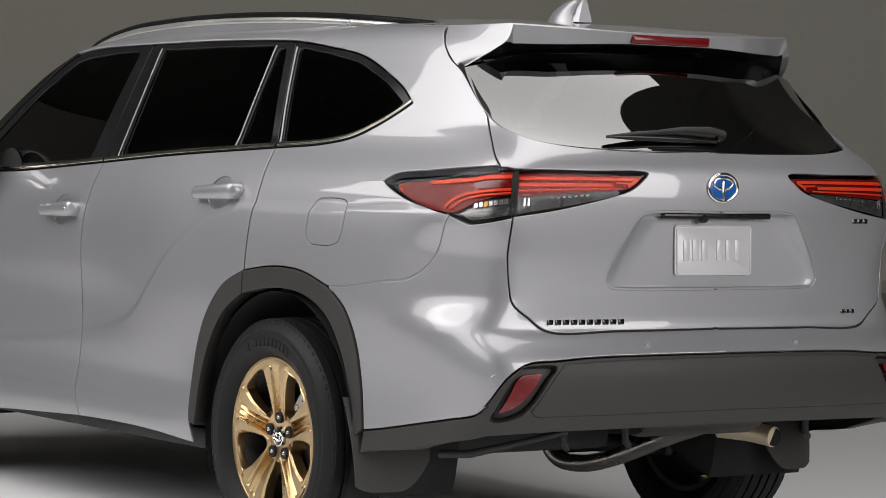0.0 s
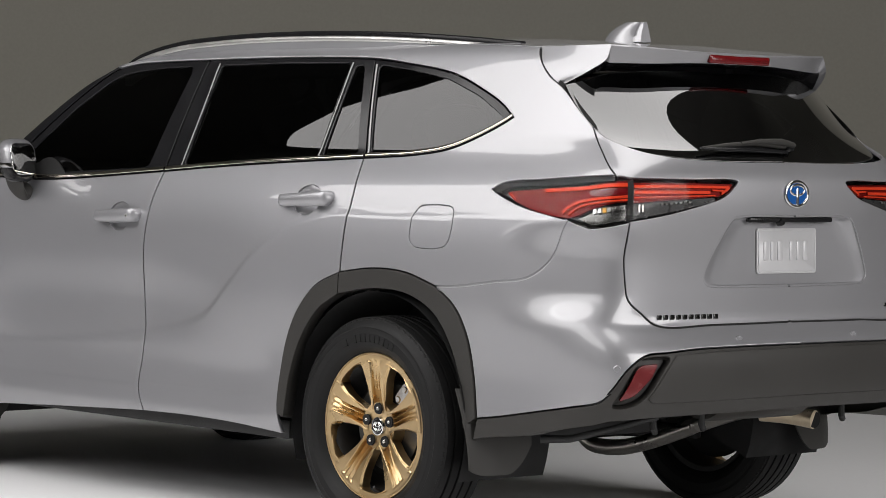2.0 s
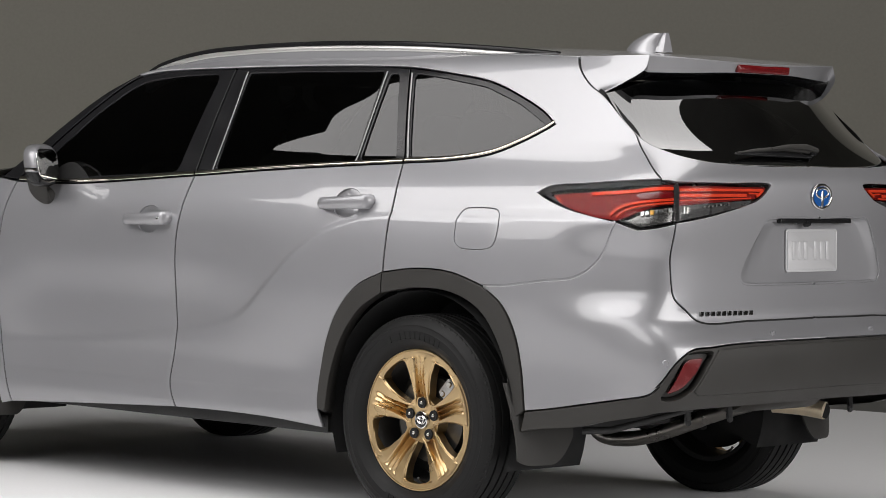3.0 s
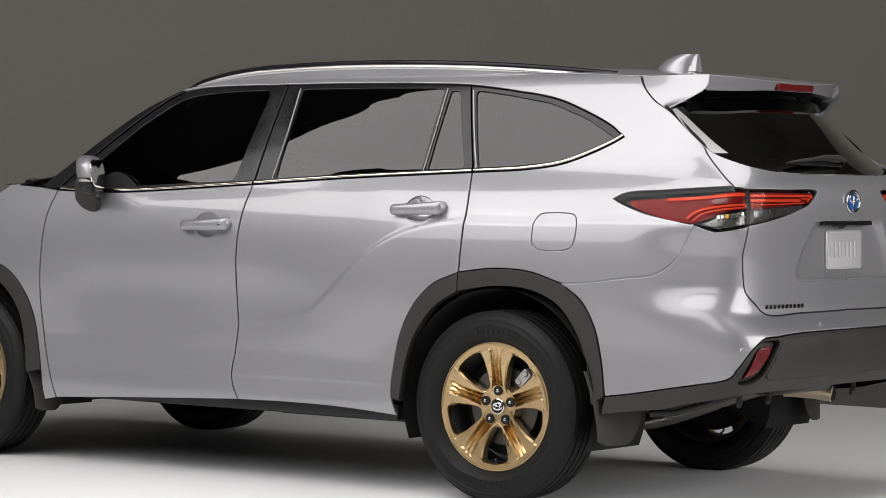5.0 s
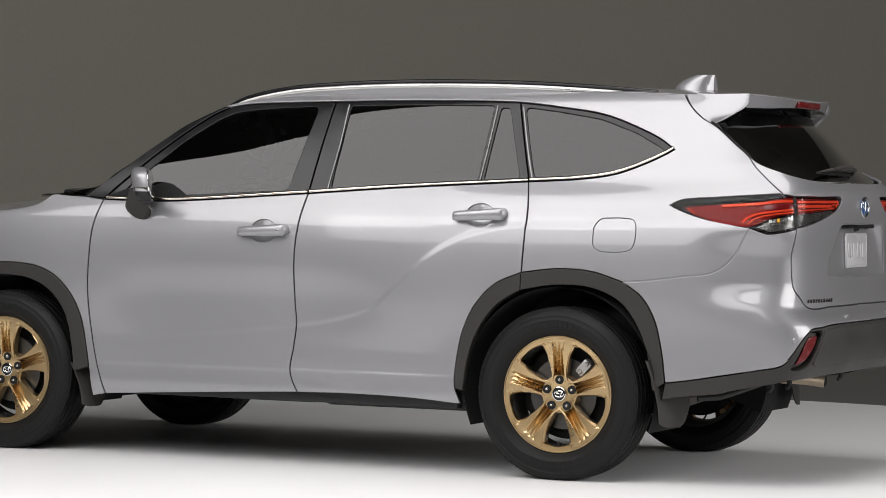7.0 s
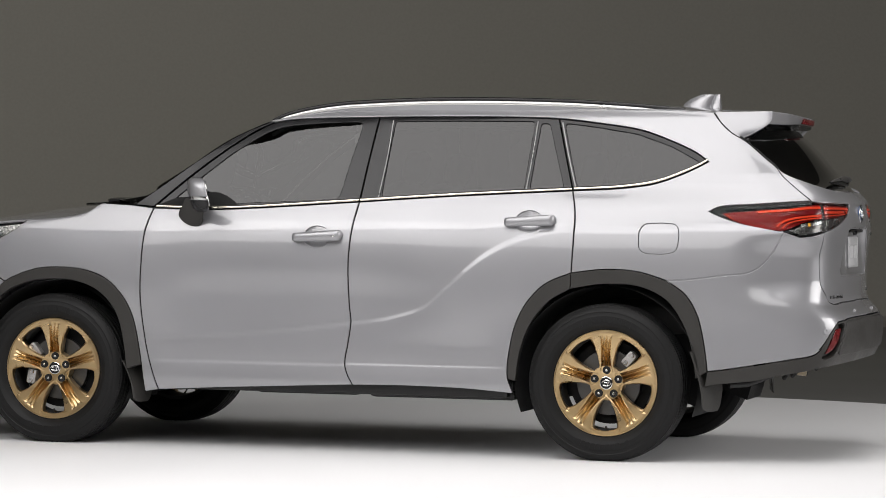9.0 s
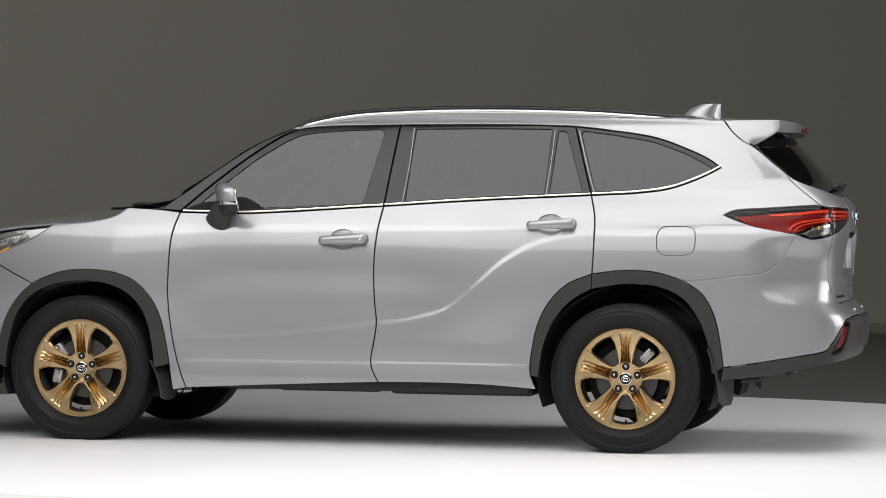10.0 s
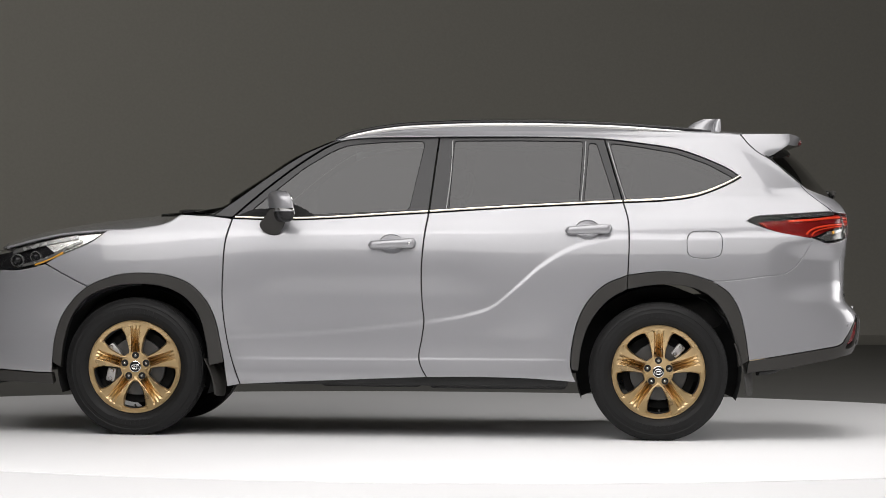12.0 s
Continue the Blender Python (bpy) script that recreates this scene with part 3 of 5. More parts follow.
# tailgate: the lower pressing, from the pane's lower edge down to the bumper
RECESS = [(0.0, 1.118), (0.27, 1.116), (0.30, 1.108), (0.345, 1.05), (0.40, 0.955), (0.412, 0.915), (0.395, 0.893), (0.36, 0.888), (0.2, 0.886), (0.0, 0.885)]
LAMP_IN = [(0.719, 1.237), (0.50, 1.235), (0.278, 1.231), (0.295, 1.215), (0.338, 1.185), (0.41, 1.163), (0.477, 1.147), (0.60, 1.122), (0.737, 1.101)]
L_LAMP_IN = loop(T(LAMP_IN), T(LAMP_CUT))
L_GATE2 = loop(T(PANE_LOW), T([(0.0, 1.301), (0.0, 1.118)]), T(RECESS), T([(0.0, 0.885), (0.0, 0.765)]), T(TAIL_GAP[::-1]), T(LAMP_IN[::-1]), T([(0.719, 1.237), (0.744, 1.246)]), S(TAIL_SIDE[5:][::-1]))
gate = skin("tailgate", L_GATE2, wrap, PAINT, car)
L_LAMP_OUT = loop(S(LAMP_TOP[::-1]), T([(0.744, 1.246), (0.719, 1.237)]), T(LAMP_CUT[::-1]), T(LAMP_BASE[::-1]), S(LAMP_END[::-1]), S(LAMP_LOW[::-1]))
L_PANE = loop(T(PANE_LOW), T([(0.0, 1.301), (0.0, 1.605)]), T([(0.0, 1.605), (0.35, 1.602), (0.50, 1.588), (0.590, 1.562)]), S([(2.012, 1.545)] + TAIL_SIDE[4:6]))


def pane_rim(h):
    return 0.668 - 1.2 * np.maximum(h - 1.39, 0) ** 2


RIM_Z = np.linspace(1.28, 1.62, 35)
RIM_X = np.polyfit(RIM_Z - 1.45, rear_x(pane_rim(RIM_Z), RIM_Z), 3)
MID_X = np.polyfit(RIM_Z - 1.45, rear_x(np.zeros(35), RIM_Z), 3)


def pane_chart(q, z):
    """The rear glass bends more evenly across its width than the sheet metal round it."""
    p = wrap(q, z)
    b, h = -p[..., 1], p[..., 2]
    mid = np.polyval(MID_X, h - 1.45)
    p[..., 0] = mid - (mid - np.polyval(RIM_X, h - 1.45)) * (b / pane_rim(h)) ** 2.1
    return p


rear_pane = skin("rear_window", L_PANE, pane_chart, GLASS_REAR, gate, lift=-0.004, gap=0.001, label="dark privacy glass rear window")


# roof, hood
roof_mid = smooth_table([(-0.50, 1.61), (-0.34, 1.668), (-0.1, 1.706), (0.3, 1.728), (0.8, 1.735), (1.3, 1.730), (1.7, 1.714), (1.95, 1.695)])
roof_edge = smooth_table(ROOF_EDGE)
hood_mid = smooth_table([(-2.32, 0.985), (-2.25, 1.035), (-2.14, 1.085), (-1.85, 1.152), (-1.52, 1.198), (-1.25, 1.226), (-1.1, 1.235)])
hood_edge = smooth_table(HOOD)


def roof_chart(x, y):
    xe = np.clip(x, -0.349, 1.868)
    be = side_b(xe, roof_edge(xe))
    r = np.clip(np.abs(y) / be, 0, 1.05)
    return np.stack([x, y, roof_edge(xe) + (roof_mid(x) - roof_edge(xe)) * (1 - r ** 2.4)], -1)


def hood_chart(x, y):
    xe = np.clip(x, -2.16, -1.18)
    be = side_b(xe, hood_edge(xe))
    r = np.clip(np.abs(y) / be, 0, 1.05)
    return np.stack([x, y, hood_edge(xe) + (hood_mid(x) - hood_edge(xe)) * (1 - r ** 2.2)], -1)


def edge_line(table, pts):
    p = spline(pts)
    return np.stack([p[:, 0], -side_b(p[:, 0], p[:, 1])], -1)


roof = skin("roof", loop(edge_line(None, ROOF_EDGE), [(1.90, -0.30), (1.905, 0.0)], [(1.905, 0.0), (-0.33, 0.0)], [(-0.33, 0.0), (-0.335, -0.3), (-0.349, -0.585)]), roof_chart, PAINT, car, step=0.03)
hood = skin("hood", loop(edge_line(None, HOOD), [(-1.18, -0.80), (-1.215, -0.5), (-1.235, 0.0)], [(-1.235, 0.0), (-2.30, 0.0)], [(-2.30, 0.0), (-2.28, -0.35), (-2.2, -0.55)]), hood_chart, PAINT, car, step=0.03)

# windscreen, pillars, nose
def SF(pts):
    p = spline(pts)
    return np.stack([p[:, 0] + side_b(p[:, 0], p[:, 1]), p[:, 1]], -1)


def TF(pts):
    p = spline(pts)
    return np.stack([front_x(p[:, 0], p[:, 1]) + p[:, 0], p[:, 1]], -1)


L_SCREEN = loop(SF(PILLAR_A), TF([(0.585, 1.624), (0.3, 1.652), (0.0, 1.662)]), TF([(0.0, 1.662), (0.0, 1.245)]), TF([(0.0, 1.245), (0.5, 1.235), (0.83, 1.205)]))
skin("windshield", L_SCREEN, wrap_front, GLASS_FRONT, car, lift=-0.002, label="clear tinted windshield glass")
L_PILLAR = loop(S(PILLAR_A), S([(-0.349, 1.624), (-0.321, 1.617)]), S(DLO[:6][::-1]), S([(-0.899, 1.190), (-1.011, 1.198)]))
both("windshield_pillar", L_PILLAR, wrap, BLACK_GLOSS, car, lift=-0.001)
L_NOSE = loop(SF(SEAM_F), SF(ARCH_F1[::-1]), SF([(-1.878, 0.393), (-1.880, 0.334)]), SF([(-1.880, 0.334), (-1.96, 0.334)]), SF([(-1.96, 0.334), (-2.15, 0.345)]), TF([(0.78, 0.352), (0.4, 0.36), (0.0, 0.36)]), TF([(0.0, 0.36), (0.0, 0.97)]),
              TF([(0.0, 0.97), (0.4, 0.957), (0.62, 0.917)]), SF([(-2.19, 0.897), (-2.09, 0.895), (-1.99, 0.912), (-1.925, 0.930)]))
nose_part = skin("front_bumper", L_NOSE, wrap_front, PAINT, car)
L_CHIN = loop(SF([(-1.880, 0.334), (-1.96, 0.334), (-2.15, 0.345)]), TF([(0.78, 0.352), (0.4, 0.36), (0.0, 0.36)]), TF([(0.0, 0.36), (0.0, 0.24)]), TF([(0.0, 0.24), (0.5, 0.25), (0.8, 0.275)]), SF([(-2.1, 0.28), (-1.87, 0.27)]), SF([(-1.87, 0.27), (-1.880, 0.334)]))
skin("front_lip", L_CHIN, wrap_front, CLADDING, car, depth=0.05, label="dark grey plastic front lip")
L_HEAD = loop(SF(HEAD_LOW), SF([(-1.925, 0.930), (-1.99, 0.912), (-2.09, 0.895), (-2.19, 0.897)]), TF([(0.62, 0.917), (0.58, 0.97), (0.60, 1.00)]),
              SF([(-2.15, 1.010), (-2.03, 1.044), (-1.87, 1.085), (-1.616, 1.115)]))
head = both("headlamp", L_HEAD, wrap_front, LENS, car, depth=0.02, label="clear headlamp lens")
for sgn, h in zip((-1, 1), head):
    skin("housing", shrink(L_HEAD, 0.004), wrap_front, BLACK_GLOSS, h, lift=-0.03, depth=0, side=sgn)

# ---- window band: black frames with panes set in ----
def inner(pts):
    return loop(S(pts + pts[:1]))


def rounded(pts, r=0.02):
    """A polygon with its corners eased."""
    out = []
    n = len(pts)
    for i in range(n):
        a, b, c = (np.array(pts[k % n], float) for k in (i - 1, i, i + 1))
        u, w = a - b, c - b
        k = min(r, 0.45 * np.linalg.norm(u), 0.45 * np.linalg.norm(w))
        p0, p1 = b + u / np.linalg.norm(u) * k, b + w / np.linalg.norm(w) * k
        for t in (0, 0.33, 0.67, 1):
            out.append((1 - t) ** 2 * p0 + 2 * t * (1 - t) * b + t * t * p1)
    out.append(out[0])
    dense = [out[0]]
    for p in out[1:]:
        m = max(1, int(np.linalg.norm(p - dense[-1]) / 0.02))
        base = dense[-1]
        dense += [base + (p - base) * (k + 1) / m for k in range(m)]
    return np.array(dense[:-1])


def clip_line(pts, a, b):
    return [p for p in pts if a < p[0] < b]


B_TOP, C_TOP = (0.219, 1.642), (1.124, 1.638)
L_BAND_F = loop(S(DLO[:8]), S([B_TOP, BELT[2]]), S(BELT[:3][::-1]))
L_BAND_R = loop(S([B_TOP] + DLO[8:10] + [C_TOP]), S([C_TOP, GAP_C[0]]), S(BELT[2:5][::-1]), S([BELT[2], B_TOP]))
L_BAND_Q = loop(S([C_TOP] + DLO[11:]), S(BELT[4:][::-1]), S([GAP_C[0], C_TOP]))
G_FRONT = rounded([(-0.80, 1.222), (-0.678, 1.328), (-0.515, 1.463), (-0.364, 1.558), (-0.29, 1.588), (-0.210, 1.600), (-0.054, 1.612), (0.139, 1.618), (0.062, 1.240), (-0.483, 1.213), (-0.72, 1.207)], 0.03)
G_REAR = rounded([(0.308, 1.620), (0.66, 1.624), (1.004, 1.622), (0.985, 1.292), (0.64, 1.275), (0.285, 1.252)], 0.012)
G_SMALL = rounded([(1.043, 1.612), (1.080, 1.611), (1.180, 1.304), (1.020, 1.296)], 0.012)
G_QUARTER = rounded([(1.158, 1.614), (1.316, 1.594), (1.517, 1.561), (1.686, 1.502), (1.793, 1.446), (1.836, 1.421), (1.745, 1.386), (1.606, 1.341), (1.468, 1.322), (1.25, 1.306)], 0.025)
hF, hR, hS, hQ = (loop(side_q(g)) for g in (G_FRONT, G_REAR, G_SMALL, G_QUARTER))
for k, sgn in enumerate((-1, 1)):
    skin("window_frame", L_BAND_F, wrap, BLACK_GLOSS, fdoor[k], holes=[hF], lift=-0.003, side=sgn, label="gloss black window frame")
    skin("window_frame", L_BAND_R, wrap, BLACK_GLOSS, rdoor[k], holes=[hR, hS], lift=-0.003, side=sgn, label="gloss black window frame")
    skin("window_frame", L_BAND_Q, wrap, BLACK_GLOSS, quarter[k], holes=[hQ], lift=-0.003, side=sgn, label="gloss black window frame")
    skin("window_pane", hF, wrap, GLASS_FRONT, fdoor[k], lift=-0.009, gap=-0.004, depth=0.004, step=0.013, side=sgn, label="lightly tinted side glass")
    for h in (hR, hS):
        skin("window_pane", h, wrap, GLASS_PRIVACY, rdoor[k], lift=-0.009, gap=-0.004, depth=0.004, step=0.013, side=sgn, label="dark privacy glass")
    skin("window_pane", hQ, wrap, GLASS_PRIVACY, quarter[k], lift=-0.009, gap=-0.004, depth=0.004, step=0.013, side=sgn, label="dark privacy glass")


def ribbon(name, pts, width, out, mat, parent, sgn, label="", step=0.02, upright=False):
    """A rounded bright strip laid along the side."""
    p = spline(pts, step)
    bm = bmesh.new()
    rings = []
    prof = [(-0.5, -0.5), (-0.5, 0.4), (-0.3, 0.9), (0.0, 1.0), (0.3, 0.9), (0.5, 0.4), (0.5, -0.5)]
    for x, z in p:
        row = []
        for w, o in prof:
            xx, zz = (x + w * width, z) if upright else (x, z + w * width)
            row.append(bm.verts.new((xx, sgn * (float(side_b(xx, zz)) + o * out), zz)))
        rings.append(row)
    for a, b in zip(rings, rings[1:]):
        for i in range(len(prof) - 1):
            bm.faces.new((a[i], a[i + 1], b[i + 1], b[i]))
    bm.faces.new(rings[0])
    bm.faces.new(rings[-1])
    return part(name, bm, mat, parent, label)


for k, sgn in enumerate((-1, 1)):
    up = 0.011
    ribbon("belt_strip", [(x, z + up) for x, z in [(-0.885, 1.184)] + BELT[1:2] + [(0.169, 1.2225)]], 0.013, 0.004, WARM_CHROME, fdoor[k], sgn, "bright warm chrome belt strip")
    ribbon("belt_strip", [(x, z + up) for x, z in [(0.178, 1.223)] + BELT[3:4] + [(1.224, 1.2865)]], 0.013, 0.004, WARM_CHROME, rdoor[k], sgn, "bright warm chrome belt strip")
    ribbon("belt_strip", [(x, z + up) for x, z in [(1.234, 1.2875)] + BELT[5:9]] + [(1.864, 1.441)], 0.013, 0.004, WARM_CHROME, quarter[k], sgn, "bright warm chrome belt strip")

# arch cladding
ARCH_CUT = [(1.256, 0.892), (1.253, 0.817)]
L_ARCH_R1 = loop(S(ARCH_R1[1:]), S(ARCH_CUT), S(ARCH_RI[:5][::-1]))
L_ARCH_R2 = loop(S(ARCH_R2), S(ARCH_R3), S([(1.911, 0.436), (1.858, 0.401)]), S(ARCH_RI[4:][::-1]), S(ARCH_CUT[::-1]))
L_ARCH_F = loop(SF(ARCH_F1), SF(ARCH_F2[:-1]), SF([(-0.934, 0.405), (-1.011, 0.383)]), SF(ARCH_FI[::-1]))
for sgn in (-1, 1):
    for piece in (L_ARCH_R1, L_ARCH_R2):
        skin("wheel_arch_cladding", piece, wrap, CLADDING, car, lift=0.006, depth=0.05, gap=0.0014, edge=0.0025, side=sgn, label="dark grey plastic wheel-arch cladding")
    skin("wheel_arch_cladding", L_ARCH_F, wrap_front, CLADDING, car, lift=0.006, depth=0.05, gap=0, edge=0.004, side=sgn, label="dark grey plastic wheel-arch cladding")


# ---- wheels ----
CALIPER = material("cast_caliper_metal", (0.42, 0.41, 0.40), 0.42, 0.7, 0, 0.2, 30, 300)
NUT = material("bright_nut_steel", (0.55, 0.54, 0.52), 0.25, 1.0, 0, 0.05, 30, 300)
DISC_IRON = material("worn_brake_iron", (0.09, 0.088, 0.085), 0.4, 0.8, 0, 0.15, 20, 300)


def build_wheel(calipers):
    """A wheel standing at the origin, its face towards -y."""
    w = new("wheel")
    R = 0.379
    half = 0.118
    prof = [(0.253, 0.085), (0.262, 0.099), (0.274, 0.109), (0.277, 0.112), (0.292, 0.1175), (0.295, 0.1195), (0.320, 0.1195), (0.323, 0.1178), (0.337, 0.1163), (0.340, 0.1180), (0.346, 0.1160), (0.360, 0.106), (0.372, 0.09)]
    tread = []
    for y0, y1 in ((0.09, 0.062), (0.052, 0.022), (0.012, -0.012), (-0.022, -0.052), (-0.062, -0.09)):
        tread += [(R - 0.004 * abs(y0) / 0.09, y0), (R - 0.004 * abs(y1) / 0.09, y1), (R - 0.011, y1 - 0.001), (R - 0.011, y1 - 0.009)]
    tread = tread[:-2]
    profile = prof + tread + [(r, -y) for r, y in prof[::-1]] + [(0.246, -0.07), (0.246, 0.07)]
    bm = lathe_bm(profile, 144, closed=True)
    for v in bm.verts:
        if v.co.z < -0.368:
            v.co.z = -0.368 + (v.co.z + 0.368) * 0.15
    tyre = part("tyre", bm, RUBBER, w, "black rubber tyre with grooved tread", smooth=28)
    # shoulder blocks
    bm = bmesh.new()
    for k in range(72):
        a = 2 * math.pi * k / 72
        for s in (-1, 1):
            b = box_bm(0.022, 0.022, 0.021, pose(0, 0, 0, 0, -math.degrees(a), 0) @ pose(0.3565, s * 0.0925, 0) @ pose(0, 0, 0, 0, 0, -s * 28), 0.003, 1)
            me = bpy.data.meshes.new("t")
            b.to_mesh(me)
            b.free()
            bm.from_mesh(me)
            bpy.data.meshes.remove(me)
    blocks = part("shoulder_block", bm, RUBBER, w, smooth=30)
    blocks["kind"] = "stuff"
    # raised bars where the maker's lettering stands, top and bottom of the side wall
    bar_mesh = None
    for a0 in (90, 270):
        for i in range(11):
            if i == 1:
                continue
            if bar_mesh is None:
                bm = bmesh.new()
                ring = [(0.290, -0.030), (0.316, -0.027), (0.316, 0.027), (0.290, 0.030)]
                top = [bm.verts.new((r * math.cos(a), -0.1212, r * math.sin(a))) for r, a in ring]
                bot = [bm.verts.new((r * math.cos(a * 1.1), -0.112, r * math.sin(a * 1.1))) for r, a in ring]
                bm.faces.new(top)
                for q in range(4):
                    bm.faces.new((top[q], top[(q + 1) % 4], bot[(q + 1) % 4], bot[q]))
                ob = part("sidewall_bar", bm, RUBBER, w, smooth=0)
                bar_mesh = ob.data
            else:
                ob = new("sidewall_bar", bar_mesh)
                ob.parent = w
            ob.matrix_basis = pose(0, 0, 0, 0, -(a0 + (5 - i) * 4.6), 0)
    # rim barrel and flange
    bm = lathe_bm([(0.2085, -0.070), (0.2085, -0.0835), (0.2105, -0.0870), (0.2275, -0.0885), (0.2290, -0.0915), (0.2325, -0.0915), (0.2345, -0.088), (0.235, -0.075), (0.225, -0.06)], 128, closed=True)
    part("rim", bm, BRONZE, w, "bronze alloy rim lip")
    bm = lathe_bm([(0.232, 0.09), (0.215, 0.085), (0.205, 0.02), (0.205, -0.055), (0.213, -0.070), (0.225, -0.06), (0.225, 0.08)], 96, closed=True)
    part("barrel", bm, DARK_METAL, w, "dark inner rim barrel")
    # spokes: height over a polar grid, one spoke per fifth of the circle
    nr, na = 46, 72
    bm = bmesh.new()

    def spoke_half(r):
        return np.interp(r, [0.03, 0.062, 0.072, 0.085, 0.12, 0.16, 0.196, 0.2065, 0.2095, 0.222], [0.64, 0.635, 0.47, 0.385, 0.325, 0.315, 0.345, 0.375, 0.60, 0.63])

    def step(v, a, b):
        t = min(1.0, max(0.0, (v - a) / (b - a)))
        return t * t * (3 - 2 * t)

    def channel(r):
        half = np.interp(r, [0.06, 0.09, 0.13, 0.17, 0.208, 0.212], [0.85, 0.72, 0.54, 0.44, 0.38, 0.30])
        return float(half)

    def across(r, j):
        """Stations across the spoke: 17 on each wing, the others in the channel."""
        half, k = channel(r), na // 2 - 17
        v = (j - na / 2) / k
        return v * half if abs(v) <= 1 else math.copysign(half + (1 - half) * (abs(j - na / 2) - k) / 17, v)

    def face_y(r, u):
        """u: -1 to 1 across the spoke: flat wings, a ribbed channel between them, bevelled edges."""
        y = np.interp(r, [0.0, 0.05, 0.09, 0.15, 0.20, 0.222], [-0.062, -0.066, -0.076, -0.086, -0.0905, -0.0915])
        half = channel(r)
        deep = np.interp(r, [0.052, 0.066, 0.085, 0.12, 0.16, 0.205, 0.213], [0.0, 0.026, 0.028, 0.021, 0.013, 0.006, 0.0])
        v = abs(u) / half
        ribs = 0.62 + 0.46 * (4 * abs((v / 0.66) % 1 - 0.5) - 1)
        y += deep * ribs * (1 - step(v, 0.72, 1.0))
        edge = 0.90 if r < 0.205 else 0.97
        y += 0.0075 * step(abs(u), edge, 1.0) * np.interp(r, [0.07, 0.09, 0.206, 0.2095], [0.0, 1.0, 1.0, 0.0])
        if r > 0.2095:
            y += 0.0045 * step(abs(u), 0.50, 0.54)
        return y
    for s in range(5):
        mid = math.pi / 2 + s * 2 * math.pi / 5
        grid = []
        for i in range(nr + 1):
            r = 0.05 + (0.2225 - 0.05) * i / nr
            h = float(spoke_half(r))
            row = []
            for j in range(na + 1):
                u = across(r, j)
                a = mid + u * h
                row.append(bm.verts.new((r * math.cos(a), float(face_y(r, u)), r * math.sin(a))))
            grid.append(row)
        for i in range(nr):
            for j in range(na):
                bm.faces.new((grid[i][j], grid[i][j + 1], grid[i + 1][j + 1], grid[i + 1][j]))
        for j in (0, na):
            prev = None
            for i in range(nr + 1):
                v = grid[i][j]
                b = bm.verts.new((v.co.x, v.co.y + 0.035, v.co.z))
                if prev:
                    bm.faces.new((prev[0], v, b, prev[1]))
                prev = (v, b)
    part("spokes", bm, BRONZE, w, "satin bronze ribbed spokes", smooth=32)
    bm = lathe_bm([(0.0, -0.060), (0.030, -0.062), (0.045, -0.064), (0.075, -0.066), (0.078, -0.05), (0.078, -0.02)], 64)
    bmesh.ops.remove_doubles(bm, verts=bm.verts, dist=1e-5)
    part("hub_face", bm, BRONZE, w)
    bm = lathe_bm([(0.0, -0.070), (0.022, -0.070), (0.026, -0.069), (0.030, -0.066), (0.030, -0.05)], 48)
    bmesh.ops.remove_doubles(bm, verts=bm.verts, dist=1e-5)
    part("hub_cap", bm, BLACK_GLOSS, w, "black hub cap with a plain chrome ring")
    bm = lathe_bm([(0.0265, -0.069), (0.028, -0.073), (0.031, -0.072), (0.033, -0.064)], 48)
    part("hub_ring", bm, CHROME, w)
    for ry, rz, z in ((0.021, 0.014, 0.0), (0.009, 0.013, 0.0), (0.014, 0.006, 0.007)):
        bm = bmesh.new()
        rings = []
        for k in range(32):
            a = 2 * math.pi * k / 32
            rings.append([bm.verts.new(((ry + 0.0022 * math.cos(f)) * math.cos(a), -0.0712 + 0.0015 * math.sin(f), z + (rz + 0.0022 * math.cos(f)) * math.sin(a))) for f in (0, 1.57, 3.14, 4.71)])
        for k in range(32):
            p, q = rings[k], rings[(k + 1) % 32]
            for t in range(4):
                bm.faces.new((p[t], p[(t + 1) % 4], q[(t + 1) % 4], q[t]))
        part("cap_oval", bm, CHROME, w)
    for s in range(5):
        a = math.pi / 2 + s * 2 * math.pi / 5
        bm = lathe_bm([(0.0, -0.0765), (0.004, -0.076), (0.006, -0.074), (0.007, -0.069), (0.007, -0.058)], 20)
        bmesh.ops.remove_doubles(bm, verts=bm.verts, dist=1e-5)
        bmesh.ops.translate(bm, vec=(0.0565 * math.cos(a), 0, 0.0565 * math.sin(a)), verts=bm.verts)
        part("lug_nut", bm, NUT, w, "steel lug nut in a black ring for its pocket's shade")
        # proud black ring round the nut: its colour stands in for the pocket's shade
        bm = lathe_bm([(0.0078, -0.0705), (0.0170, -0.0720), (0.0182, -0.060), (0.0078, -0.058)], 24, closed=True)
        bmesh.ops.translate(bm, vec=(0.0565 * math.cos(a), 0, 0.0565 * math.sin(a)), verts=bm.verts)
        part("lug_pocket_shade", bm, WELL, w)
    bm = tube_bm([(0.004, -0.05, -0.206), (0.004, -0.075, -0.198), (0.004, -0.085, -0.190)], 0.0045, 10)
    part("valve", bm, DARK_METAL, w)
    # brake
    bm = lathe_bm([(0.06, -0.02), (0.155, -0.02), (0.157, -0.005), (0.155, 0.01), (0.06, 0.01)], 64, closed=True)
    part("brake_disc", bm, DISC_IRON, w, "worn steel brake disc")
